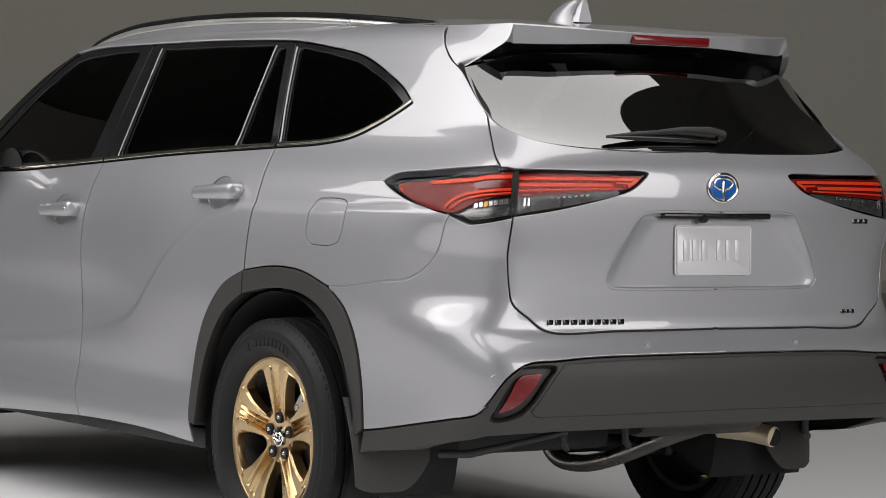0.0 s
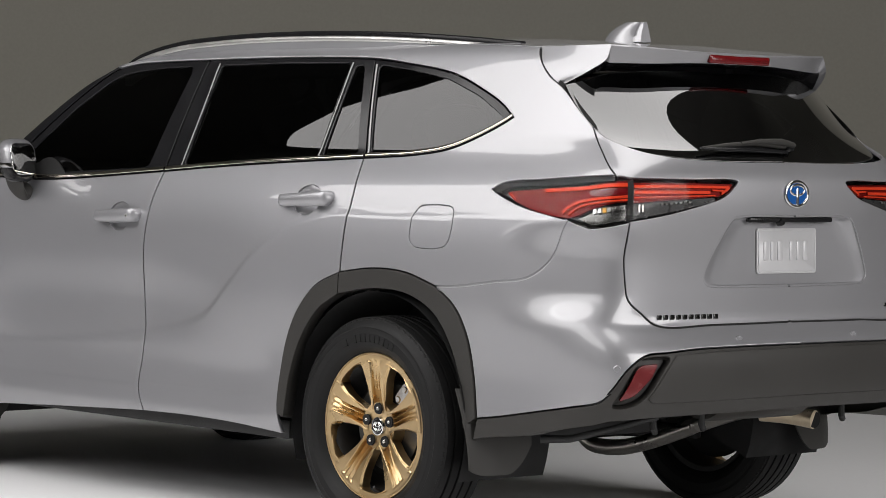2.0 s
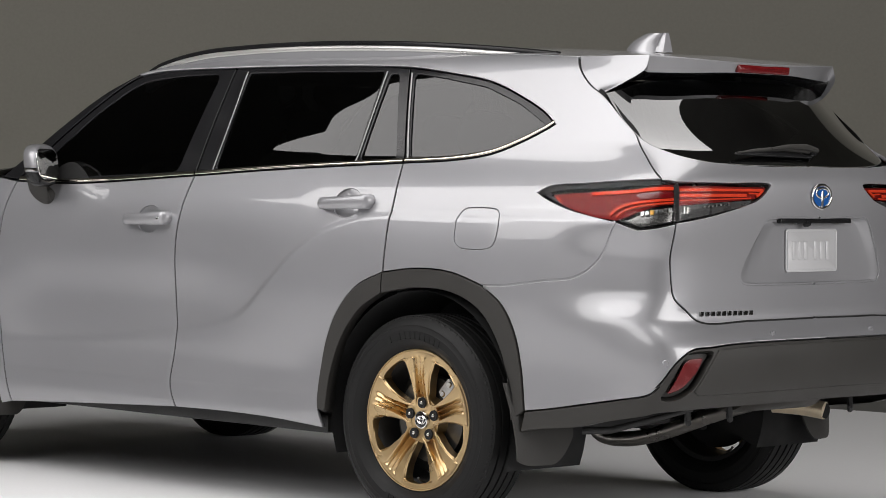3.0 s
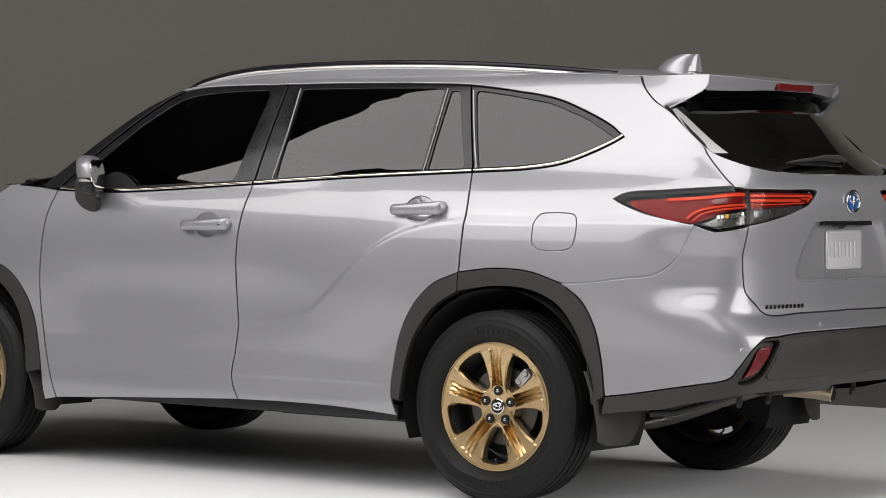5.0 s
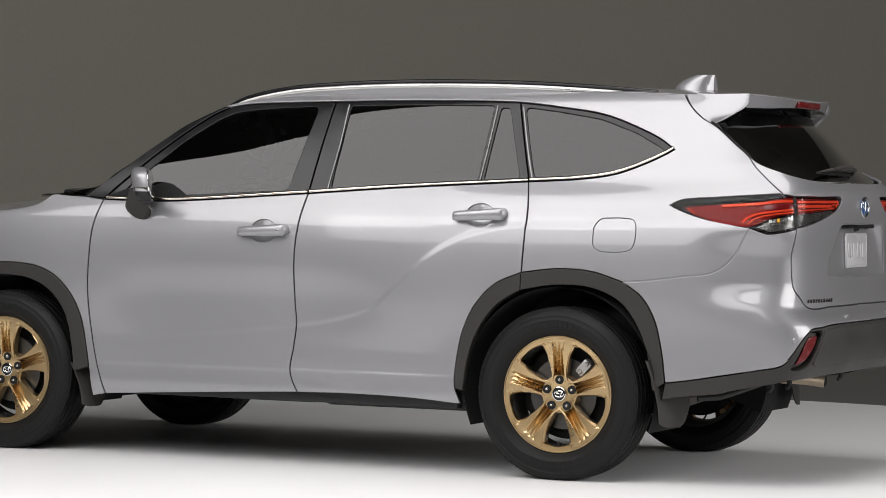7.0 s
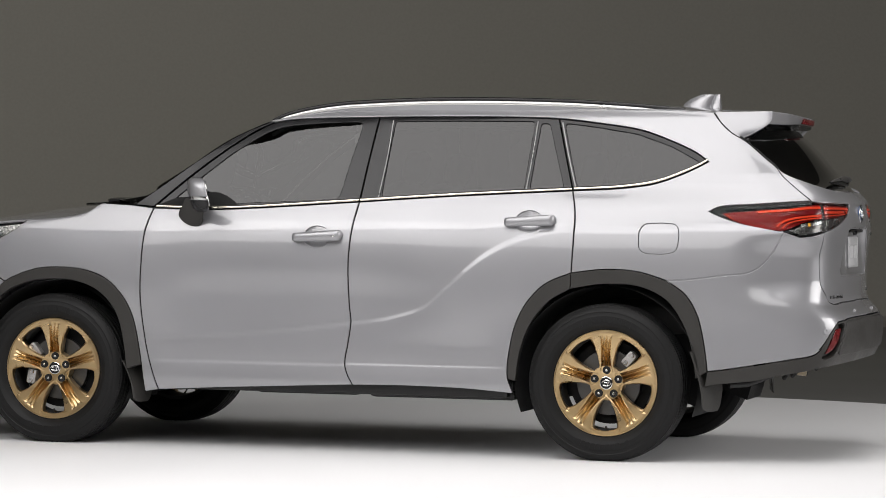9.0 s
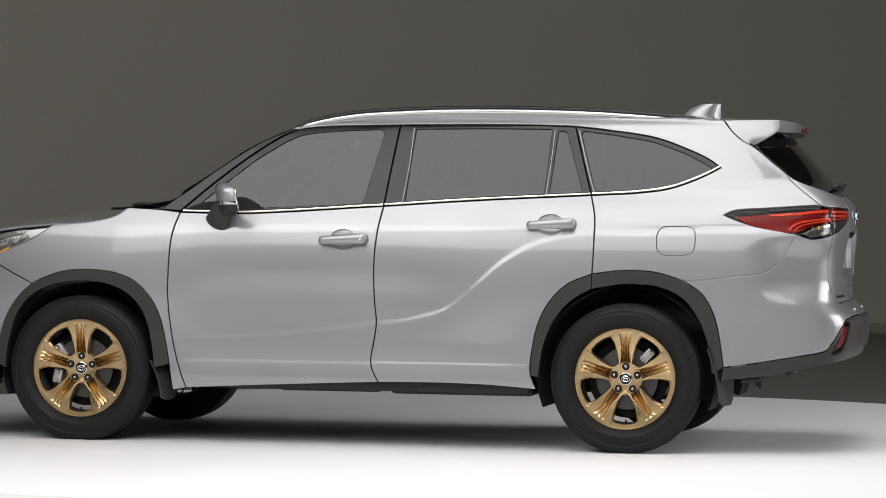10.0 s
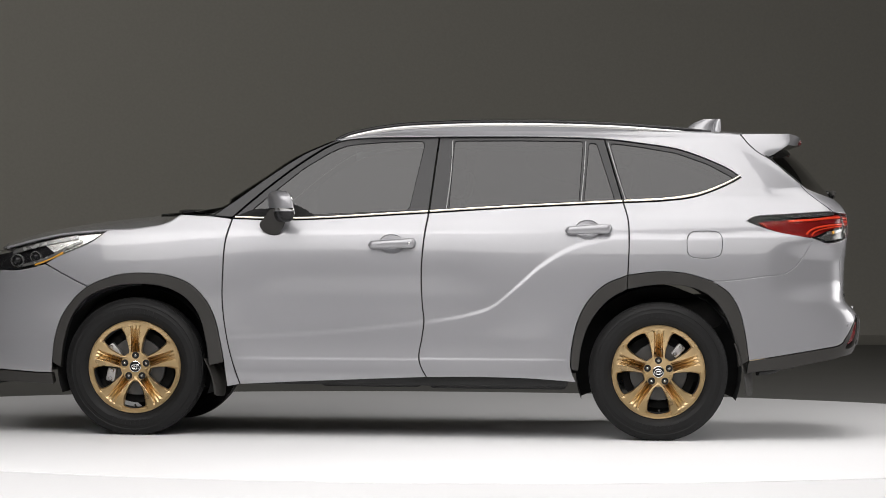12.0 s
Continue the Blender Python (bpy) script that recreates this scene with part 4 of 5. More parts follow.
    for x, z, turn, sx, sz in calipers:
        cal = part("brake_caliper", box_bm(sx, 0.055, sz, pose(x, -0.030, z, 0, turn, 0), 0.012), CALIPER, w, "bare cast metal brake caliper")
        for d in (-0.3, 0.3):
            bm = lathe_bm([(0.0, -0.010), (0.009, -0.010), (0.012, -0.006), (0.012, 0.006)], 16)
            bmesh.ops.transform(bm, matrix=pose(x, -0.052, z, 0, turn, 0) @ pose(0, 0, d * sz), verts=bm.verts)
            part("pin", bm, NUT, cal)
    bm = lathe_bm([(0.0, 0.02), (0.20, 0.02), (0.20, 0.03), (0.0, 0.03)], 48)
    part("brake_shield", bm, WELL, w)
    # the whole alloy grows to its rim size
    for ob in w.children:
        if ob.name.split(".")[0] in ("rim", "barrel", "spokes", "hub_face", "lug_nut", "lug_pocket_shade", "valve"):
            for v in ob.data.vertices:
                v.co.x, v.co.z = v.co.x * 1.085, v.co.z * 1.085
    return w


def set_wheel(x, sgn, first=None):
    m = pose(x, sgn * 0.835, 0.371, 0, 0, 0 if sgn < 0 else 180)
    if first is None:
        w = build_wheel(((0.105, 0.115, 42, 0.045, 0.075),) if x > 0 else ((-0.120, 0.085, -40, 0.050, 0.080), (-0.135, -0.045, 10, 0.050, 0.075)))
        w.matrix_basis = m
    else:
        w = copy_thing(first, m)
    w.parent = car
    return w


for x in (1.425, -1.425):
    wheel = set_wheel(x, -1)
    set_wheel(x, 1, wheel)

# wheel wells and floor pan
def well(x, r):
    for sgn in (-1, 1):
        bm = bmesh.new()
        prev = None
        for k in range(33):
            a = math.pi * (-0.12 + 1.24 * k / 32)
            px, pz = x + r * math.cos(a), 0.385 + r * math.sin(a)
            cur = [bm.verts.new((px, sgn * y, pz)) for y in (0.915, 0.80, 0.60, 0.52)]
            if prev:
                for i in range(3):
                    bm.faces.new((prev[i], prev[i + 1], cur[i + 1], cur[i]))
            prev = cur
        c = bm.verts.new((x, sgn * 0.52, 0.385))
        bm.edges.ensure_lookup_table()
        ring = [v for v in bm.verts if abs(abs(v.co.y) - 0.52) < 1e-4 and v is not c]
        for a, b in zip(ring, ring[1:]):
            bm.faces.new((a, b, c))
        part("wheel_well", bm, WELL, car, "matt black wheel-well liner")


well(1.425, 0.448)
well(-1.425, 0.428)


# ---- backing behind the joints, mostly black to stand in for the shade in the gaps; cabin lining ----
def backing(q, parent=car, side=-1, half=0.02, mat=WELL, deep=0.0052):
    d = np.gradient(q, axis=0)
    d /= np.maximum(np.linalg.norm(d, axis=1), 1e-6)[:, None]
    n = np.stack([-d[:, 1], d[:, 0]], -1) * half
    skin("joint_backing", loop(q + n, (q - n)[::-1]), wrap, mat, parent, lift=-deep, depth=0, step=0.05, side=side)


for sgn in (-1, 1):
    for seam in (GAP_F, GAP_B, GAP_C, TAIL_SIDE):
        backing(S(seam), side=sgn)
    backing(S(SHOULDER), side=sgn, mat=PAINT, deep=0.0032)
    backing(T(TAIL_GAP), side=sgn)
    backing(T(LAMP_CUT), side=sgn)
    backing(np.vstack([S(LAMP_TOP[::-1])]), side=sgn)
    if sgn < 0:
        backing(np.vstack([L_FUEL, L_FUEL[:2]]), side=sgn, half=0.012, deep=0.006)
    skin("door_lining", loop(S([(-0.90, 1.17), (0.3, 1.21), (1.15, 1.26)]), S([(1.15, 1.26), (1.15, 1.0), (0.90, 0.75), (0.85, 0.35)]), S([(0.85, 0.35), (-0.80, 0.32)]), S([(-0.80, 0.32), (-0.90, 1.17)])), wrap, CABIN, car, lift=-0.055, depth=0, step=0.06, side=sgn)
    skin("quarter_lining", loop(S([(1.17, 1.25), (1.5, 1.27), (1.80, 1.36), (1.90, 1.40)]), S([(1.90, 1.40), (2.0, 1.45), (2.2, 1.3)]), S([(2.2, 1.3), (1.95, 1.0), (1.20, 0.98)]), S([(1.20, 0.98), (1.17, 1.25)])), wrap, CABIN, car, lift=-0.07, depth=0, step=0.06, side=sgn)
skin("headliner", loop(edge_line(None, [(-0.33, 1.62), (0.2, 1.675), (0.8, 1.688), (1.5, 1.68), (1.85, 1.665)]), [(1.9, -0.3), (1.9, 0.0)], [(1.9, 0.0), (-0.45, 0.0)], [(-0.45, 0.0), (-0.40, -0.4), (-0.33, -0.57)]), roof_chart, CABIN, car, lift=-0.035, depth=0, step=0.06)


# ---- plate recess, plate, badges ----
def recess():
    p = spline(RECESS, 0.012)
    rings = [(1.0, 0.0, 0.0), (0.988, 0.0, 0.08), (0.965, 0.0, 0.30), (0.935, 0.0, 0.62), (0.905, 0.0, 0.90), (0.88, 0.0, 1.0), (0.72, 0.0, 1.0), (0.45, 0.0, 1.0), (0.0, 0.0, 1.0)]
    bm = bmesh.new()
    rows = []
    for sc, extra, k in rings:
        row = []
        for b, z in p:
            zc, bb = 1.0, b * sc
            zz = zc + (z - zc) * (sc if z > zc else sc ** 0.4)
            x0 = float(rear_x(b, z)) - 0.003
            floor_x = 2.4525 - 0.025 * (zz - 1.0)
            row.append((x0 + (floor_x - x0) * k, bb, zz))
        rows.append(row)
    for s in (-1, 1):
        g = [[bm.verts.new((x, s * b, z)) for x, b, z in row] for row in rows]
        for a, c in zip(g, g[1:]):
            for i in range(len(p) - 1):
                try:
                    bm.faces.new((a[i], a[i + 1], c[i + 1], c[i]))
                except ValueError:
                    pass
    bmesh.ops.remove_doubles(bm, verts=bm.verts, dist=0.0008)
    part("plate_recess", bm, PAINT, gate, smooth=45)
    bm = box_bm(0.022, 0.42, 0.016, pose(2.468, 0, 1.106), 0.005)
    part("latch_cover", bm, BLACK_GLOSS, gate, "gloss black latch and lamp strip above the plate")
    bm = lathe_bm([(0.0, -0.014), (0.008, -0.014), (0.012, -0.008), (0.014, 0.006)], 24)
    bmesh.ops.transform(bm, matrix=pose(2.474, -0.055, 1.098, 0, 0, 90), verts=bm.verts)
    part("camera_eye", bm, BLACK_GLOSS, gate, "small black reversing camera")
    for y in (-0.13, 0.13):
        bm = box_bm(0.012, 0.05, 0.008, pose(2.468, y, 1.098), 0.003)
        part("plate_lamp", bm, LENS, gate)


recess()
for sgn in (-1, 1):
    backing(T(RECESS), gate, side=sgn, mat=PAINT, deep=0.0026, half=0.008)


def rounded_slab(w, h, t, r, n=6):
    """A slab w along y and h along z with rounded corners, its face towards +x."""
    bm = bmesh.new()
    ring = []
    for cy, cz, a0 in ((w / 2 - r, h / 2 - r, 0), (-w / 2 + r, h / 2 - r, 90), (-w / 2 + r, -h / 2 + r, 180), (w / 2 - r, -h / 2 + r, 270)):
        for k in range(n + 1):
            a = radians(a0 + 90 * k / n)
            ring.append((cy + r * math.cos(a), cz + r * math.sin(a)))
    v0 = [bm.verts.new((-t / 2, y, z)) for y, z in ring]
    v1 = [bm.verts.new((t / 2 - t * 0.25, y, z)) for y, z in ring]
    v2 = [bm.verts.new((t / 2, y * (1 - t * 0.6 / w), z * (1 - t * 0.6 / h))) for y, z in ring]
    m = len(ring)
    for a, b in ((v0, v1), (v1, v2)):
        for i in range(m):
            bm.faces.new((a[i], a[(i + 1) % m], b[(i + 1) % m], b[i]))
    bm.faces.new(v2)
    bm.faces.new(v0[::-1])
    return bm


def number_plate():
    m = pose(2.4575, 0, 1.002, 0, -1.5, 0)
    bm = rounded_slab(0.302, 0.152, 0.006, 0.012)
    bmesh.ops.transform(bm, matrix=m, verts=bm.verts)
    plate = part("display_plate", bm, PLATE, car, "plain grey embossed display plate")
    for y, z, w, h in ((0, 0.070, 0.286, 0.004), (0, -0.070, 0.286, 0.004), (-0.145, 0, 0.004, 0.136), (0.145, 0, 0.004, 0.136)):
        bm = rounded_slab(w, h, 0.004, 0.0018, 3)
        bmesh.ops.transform(bm, matrix=m @ pose(0.004, y, z), verts=bm.verts)
        part("border_bead", bm, PLATE, plate)
    for k, y in enumerate((-0.108, -0.073, -0.038, 0.022, 0.057, 0.092)):
        bm = rounded_slab(0.024, 0.066, 0.005, 0.006, 4)
        bmesh.ops.transform(bm, matrix=m @ pose(0.004, y, 0), verts=bm.verts)
        part("embossed_bar", bm, PLATE, plate)


number_plate()


def oval_ring(name, cx, cz, ry, rz, thick, mat, parent, x, label="", bm=None):
    pts = []
    bm = bmesh.new()
    n, m = 48, 10
    rings = []
    for k in range(n):
        a = 2 * math.pi * k / n
        c = Vector((x, cx + ry * math.cos(a), cz + rz * math.sin(a)))
        d = Vector((0, math.cos(a), math.sin(a)))
        rings.append([bm.verts.new(c + d * (thick * math.cos(2 * math.pi * j / m)) + Vector((0.6 * thick * math.sin(2 * math.pi * j / m), 0, 0))) for j in range(m)])
    for k in range(n):
        p, q = rings[k], rings[(k + 1) % n]
        for j in range(m):
            bm.faces.new((p[j], p[(j + 1) % m], q[(j + 1) % m], q[j]))
    return part(name, bm, mat, parent, label)


def emblem():
    bm = bmesh.new()
    n = 48
    rows = []
    for r, x in ((1.0, 2.492), (0.97, 2.497), (0.5, 2.4985)):
        rows.append([bm.verts.new((x, 0.055 * r * math.cos(2 * math.pi * k / n), 1.193 + 0.041 * r * math.sin(2 * math.pi * k / n))) for k in range(n)])
    for a, b in zip(rows, rows[1:]):
        for k in range(n):
            bm.faces.new((a[k], a[(k + 1) % n], b[(k + 1) % n], b[k]))
    bm.faces.new(rows[-1])
    em = part("emblem", bm, BLUE, car, "oval chrome-ringed badge with blue field")
    oval_ring("ring", 0, 1.193, 0.056, 0.041, 0.0055, CHROME, em, 2.498)
    oval_ring("inner_ring", 0, 1.206, 0.036, 0.017, 0.004, CHROME, em, 2.500)
    bm = rounded_slab(0.012, 0.060, 0.005, 0.005, 4)
    bmesh.ops.translate(bm, vec=(2.500, 0, 1.185), verts=bm.verts)
    part("upright", bm, CHROME, em)


emblem()


DARK_CHROME = material("dark_chrome", (0.12, 0.12, 0.12), 0.2, 1.0, 0, 0.05, 20, 200)


def badge(y0, y1, z, h, n, x_out=0.001):
    w = (y1 - y0) / n
    for k in range(n):
        y = y0 + (k + 0.5) * w
        bm = rounded_slab(w * 0.8, h, 0.003, h * 0.12, 2)
        bmesh.ops.transform(bm, matrix=pose(float(rear_x(abs(y), z)) + x_out, y, z, 0, 0, -math.degrees(math.atan(0.17 * y))), verts=bm.verts)
        part("badge_bar", bm, DARK_CHROME, gate, "chrome badge bar")


badge(-0.615, -0.340, 0.790, 0.016, 10)
badge(0.530, 0.595, 0.809, 0.013, 3)
badge(0.556, 0.630, 1.093, 0.015, 3)


# ---- tail lamps: black housing, red bars, clear reversing part, lens over them ----
def strip_loop(pts, w):
    q = spline(pts, 0.01)
    d = np.gradient(q, axis=0)
    d /= np.maximum(np.linalg.norm(d, axis=1), 1e-6)[:, None]
    n = np.stack([-d[:, 1], d[:, 0]], -1) * w / 2
    return loop(q + n, (q - n)[::-1])


RED_ZONE = [(1.128, 1.186), (1.20, 1.193), (1.312, 1.200), (1.445, 1.207), (1.52, 1.216), (1.575, 1.226), (1.640, 1.231), (1.690, 1.231), (1.693, 1.166), (1.639, 1.164), (1.575, 1.156), (1.515, 1.142), (1.46, 1.126), (1.405, 1.112), (1.32, 1.122), (1.225, 1.139), (1.163, 1.160)]
CLEAR_ZONE = [(1.445, 1.108), (1.515, 1.084), (1.69, 1.104), (1.691, 1.157), (1.60, 1.148), (1.53, 1.134)]
DARK_ZONE = [(1.505, 1.193), (1.535, 1.205), (1.692, 1.209), (1.692, 1.190), (1.60, 1.187), (1.525, 1.184)]
RED_ZONE_IN = [(1.712, 1.226), (1.95, 1.225), (2.186, 1.223), (2.160, 1.200), (2.125, 1.186), (1.95, 1.175), (1.712, 1.162)]
CLEAR_ZONE_IN = [(1.712, 1.153), (1.95, 1.168), (2.105, 1.176), (2.095, 1.166), (2.00, 1.150), (1.85, 1.127), (1.712, 1.108)]


def tail_lamp(sgn):
    lamp = skin("tail_lamp", L_LAMP_OUT, wrap, LENS, car, lift=0.004, gap=0.003, depth=0.03, edge=0.004, side=sgn, label="red and clear wrap-round tail lamp")
    skin("housing", shrink(L_LAMP_OUT, 0.004), wrap, BLACK_GLOSS, lamp, lift=-0.022, depth=0, side=sgn)
    skin("red_reflector", rounded(RED_ZONE, 0.006), wrap, RED, lamp, lift=-0.012, gap=0, depth=0.010, step=0.015, side=sgn, label="red reflector field")
    skin("dark_insert", rounded(DARK_ZONE, 0.004), wrap, RED_DEEP, lamp, lift=-0.009, gap=0, depth=0.006, step=0.015, side=sgn, label="deep red lamp insert")
    for pts, w in (([(1.305, 1.194), (1.40, 1.200), (1.50, 1.207), (1.60, 1.216), (1.685, 1.218)], 0.012), ([(1.385, 1.124), (1.415, 1.143), (1.455, 1.158), (1.53, 1.170), (1.60, 1.176), (1.685, 1.180)], 0.009),
                   ([(1.412, 1.119), (1.442, 1.136), (1.482, 1.149), (1.56, 1.161), (1.685, 1.170)], 0.006), ([(1.140, 1.182), (1.165, 1.163)], 0.006)):
        skin("light_bar", strip_loop(pts, w), wrap, RED_BAR, lamp, lift=-0.004, gap=0, depth=0.008, step=0.012, edge=0.0015, side=sgn, label="bright red light bar")
    skin("clear_reflector", rounded(CLEAR_ZONE, 0.006), wrap, SMOKED_CELL, lamp, lift=-0.012, gap=0, depth=0.010, step=0.012, side=sgn, label="clear mirrored reversing lamp", relief=lambda a: 0.004 * np.sin(a[:, 2] * 300) * np.sin((a[:, 0] - np.abs(a[:, 1])) * 170))
    for k in range(7):
        q, z = 1.525 + 0.022 * k, 1.124 + 0.0022 * k
        skin("lamp_cell", rounded([(q, z), (q + 0.017, z + 0.0017), (q + 0.017, z + 0.0157), (q, z + 0.014)], 0.002), wrap, AMBER if k == 2 else LAMP_CLEAR, lamp, lift=-0.005, gap=0, depth=0.006, step=0.02, edge=0.001, side=sgn)
    lamp2 = skin("tailgate_lamp", L_LAMP_IN, wrap, LENS, car, lift=0.004, gap=0.003, depth=0.03, edge=0.004, side=sgn, label="red and smoked inner tail lamp")
    skin("housing", shrink(L_LAMP_IN, 0.004), wrap, BLACK_GLOSS, lamp2, lift=-0.022, depth=0, side=sgn)
    skin("red_reflector", rounded(RED_ZONE_IN, 0.006), wrap, RED, lamp2, lift=-0.012, gap=0, depth=0.010, step=0.015, side=sgn)
    for pts, w in (([(1.715, 1.213), (1.9, 1.214), (2.165, 1.214)], 0.010), ([(1.715, 1.194), (1.9, 1.195), (2.075, 1.196)], 0.011), ([(2.085, 1.203), (2.145, 1.201)], 0.006), ([(1.715, 1.176), (1.86, 1.180), (2.10, 1.186)], 0.005), ([(2.130, 1.192), (2.168, 1.214)], 0.010)):
        skin("light_bar", strip_loop(pts, w), wrap, RED_BAR, lamp2, lift=-0.004, gap=0, depth=0.008, step=0.012, edge=0.0015, side=sgn)
    skin("smoked_reflector", rounded(CLEAR_ZONE_IN, 0.005), wrap, SMOKED, lamp2, lift=-0.012, gap=0, depth=0.010, step=0.012, side=sgn)
    for k in range(9):
        q, z, w, h = (1.738 + 0.016 * k, 1.131, 0.009, 0.024) if k < 2 else (1.842 + 0.022 * (k - 2), 1.148 + 0.0016 * k, 0.014, 0.008)
        skin("lamp_cell", rounded([(q, z), (q + w, z + 0.001), (q + w, z + h), (q, z + h - 0.001)], 0.002), wrap, LAMP_CLEAR if k < 2 else SMOKED_CELL, lamp2, lift=-0.006, gap=0, depth=0.006, step=0.02, edge=0.001, side=sgn)


RED_BAR = material("bright_red_bar", (0.62, 0.048, 0.017), 0.35, 0.2, 0, 0.08, 20, 300, spec=0.1)
SMOKED = material("smoked_lamp_field", (0.03, 0.03, 0.03), 0.3, 0.1, 0.0, 0.2, 30, 300, 0.001)
SMOKED_CELL = material("smoked_lamp_cell", (0.16, 0.16, 0.155), 0.2, 0.7, 0.3, 0.2, 40, 300, 0.001)
for sgn in (-1, 1):
    tail_lamp(sgn)
    skin("reflector_pocket", shrink(L_POCKET, -0.004), wrap, CLADDING, valance, lift=-0.030, depth=0, side=sgn)
    REFL = rounded([(0.797, 0.522), (0.750, 0.630), (0.728, 0.645), (0.668, 0.648), (0.695, 0.600), (0.748, 0.545)], 0.012)
    skin("rear_reflector", loop(rear_q(REFL)), wrap, RED_DEEP, valance, lift=-0.008, gap=0, depth=0.02, step=0.015, side=sgn, label="deep red bumper reflector")
L_PANEL = loop(T([(0.0, 0.684), (0.40, 0.681), (0.600, 0.673)]), T([(0.600, 0.673), (0.63, 0.640), (0.705, 0.535)]), T([(0.705, 0.535), (0.69, 0.522), (0.60, 0.520), (0.0, 0.524)]), T([(0.0, 0.524), (0.0, 0.684)]))
skin("centre_panel", L_PANEL, wrap, CLADDING, valance, lift=0.007, gap=0, depth=0.02, edge=0.005)
for b, z in ((0.806, 0.631), (0.291, 0.716)):
    for sgn in (-1, 1):
        x = float(rear_x(b, z))
        bm = lathe_bm([(0.0, 0.0), (0.0085, 0.0), (0.0095, -0.002), (0.0105, -0.002), (0.0125, 0.0), (0.0125, 0.008)], 24)
        turn = 90 if b < 0.6 else 52
        bmesh.ops.transform(bm, matrix=pose(x + 0.002, sgn * b, z, 0, 0, turn if sgn < 0 else 180 - turn), verts=bm.verts)
        part("parking_sensor", bm, PAINT, bumper)


# ---- spoiler, high brake lamp, fin, wiper, rails ----
def loft(name, lines, mat, parent, label="", mirror=True, n=60, smooth=40):
    """Skin through lines of equal sampling, with its mirror image."""
    rows = []
    for ln in lines:
        p = spline(ln, 0.01)
        d = np.r_[0, np.cumsum(np.linalg.norm(np.diff(p, axis=0), axis=1))]
        t = np.linspace(0, d[-1], n)
        rows.append(np.stack([np.interp(t, d, p[:, i]) for i in range(3)], -1))
    bm = bmesh.new()
    for s in ((1, -1) if mirror else (1,)):
        g = [[bm.verts.new((x, y * s, z)) for x, y, z in row] for row in rows]
        for a, b in zip(g, g[1:]):
            for i in range(n - 1):
                bm.faces.new((a[i], a[i + 1], b[i + 1], b[i]))
    bmesh.ops.remove_doubles(bm, verts=bm.verts, dist=0.0005)
    return part(name, bm, mat, parent, label, smooth=smooth)


def spoiler():
    A = [(1.908, 0, 1.700), (1.905, -0.30, 1.692), (1.893, -0.50, 1.681), *((x + 0.004, 0.001 - float(side_b(x, z)), z) for x, z in ((1.872, 1.672), (1.912, 1.620), (1.962, 1.575), (2.000, 1.550)))]
    B = [(2.232, 0, 1.664), (2.226, -0.18, 1.665), (2.198, -0.38, 1.672), (2.140, -0.542, 1.678), (2.138, -0.560, 1.634), (2.085, -0.599, 1.589), (2.004, -0.636, 1.543)]
    mixed = [[tuple(np.array(a) * (1 - k) + np.array(b) * k + np.array((0, 0, 0.010 * math.sin(math.pi * k) * (abs(a[1]) < 0.55)))) for a, b in zip(A, B)] for k in (0, 0.2, 0.4, 0.6, 0.8, 0.93, 1)]
    lip = [tuple(np.array(b) + np.array((0.004, 0, -0.005))) for b in B]
    under = [(2.222, 0, 1.627), (2.213, -0.18, 1.627), (2.180, -0.38, 1.619), (2.125, -0.530, 1.617), (2.124, -0.546, 1.622), (2.073, -0.586, 1.582), (2.003, -0.634, 1.542)]
    root = [(2.12, 0, 1.618), (2.11, -0.18, 1.616), (2.08, -0.38, 1.604), (2.04, -0.50, 1.588), (2.02, -0.55, 1.572), (2.00, -0.60, 1.556), (1.990, -0.625, 1.544)]
    rows = mixed + [lip, under]
    sp = loft("spoiler", [r[:4] for r in rows], PAINT, car, n=60, smooth=35)
    for sgn in (1, -1):
        loft("side_wing", [[(x, y * sgn, z) for x, y, z in r[3:]] for r in rows], PAINT, sp, mirror=False, n=40, smooth=35)
    loft("spoiler_underside", [under, root], BLACK_GLOSS, sp, "black spoiler underside", n=90)
    bm = rounded_slab(0.305, 0.028, 0.020, 0.006)
    bmesh.ops.transform(bm, matrix=pose(2.226, 0, 1.643, 0, 8, 0), verts=bm.verts)
    part("high_brake_lamp", bm, RED_DEEP, sp, "dark red high-mounted brake lamp")


spoiler()


def fin():
    bm = bmesh.new()
    rows = []
    for k in range(15):
        t = k / 14
        z = 1.712 + 0.071 * t
        x0 = 1.595 + 0.095 * t ** 2.2
        x1 = 1.788 - 0.004 * t
        w = 0.026 * (1 - t) ** 0.8 + 0.008
        rows.append([bm.verts.new((x0 + (x1 - x0) * u, w * v * math.sin(math.pi * min(1, u * 1.25 + 0.03)) ** 0.6 if u < 0.78 else w * v * (1.0 if u < 0.99 else 0.8), z)) for u, v in [(i / 12, 1) for i in range(13)] + [(i / 12, -1) for i in range(12, -1, -1)]])
    for a, b in zip(rows, rows[1:]):
        m = len(a)
        for i in range(m):
            bm.faces.new((a[i], a[(i + 1) % m], b[(i + 1) % m], b[i]))
    bm.faces.new(rows[-1])
    bmesh.ops.remove_doubles(bm, verts=bm.verts, dist=0.0003)
    part("antenna_fin", bm, PAINT, roof, "silver shark-fin antenna", smooth=50)


fin()


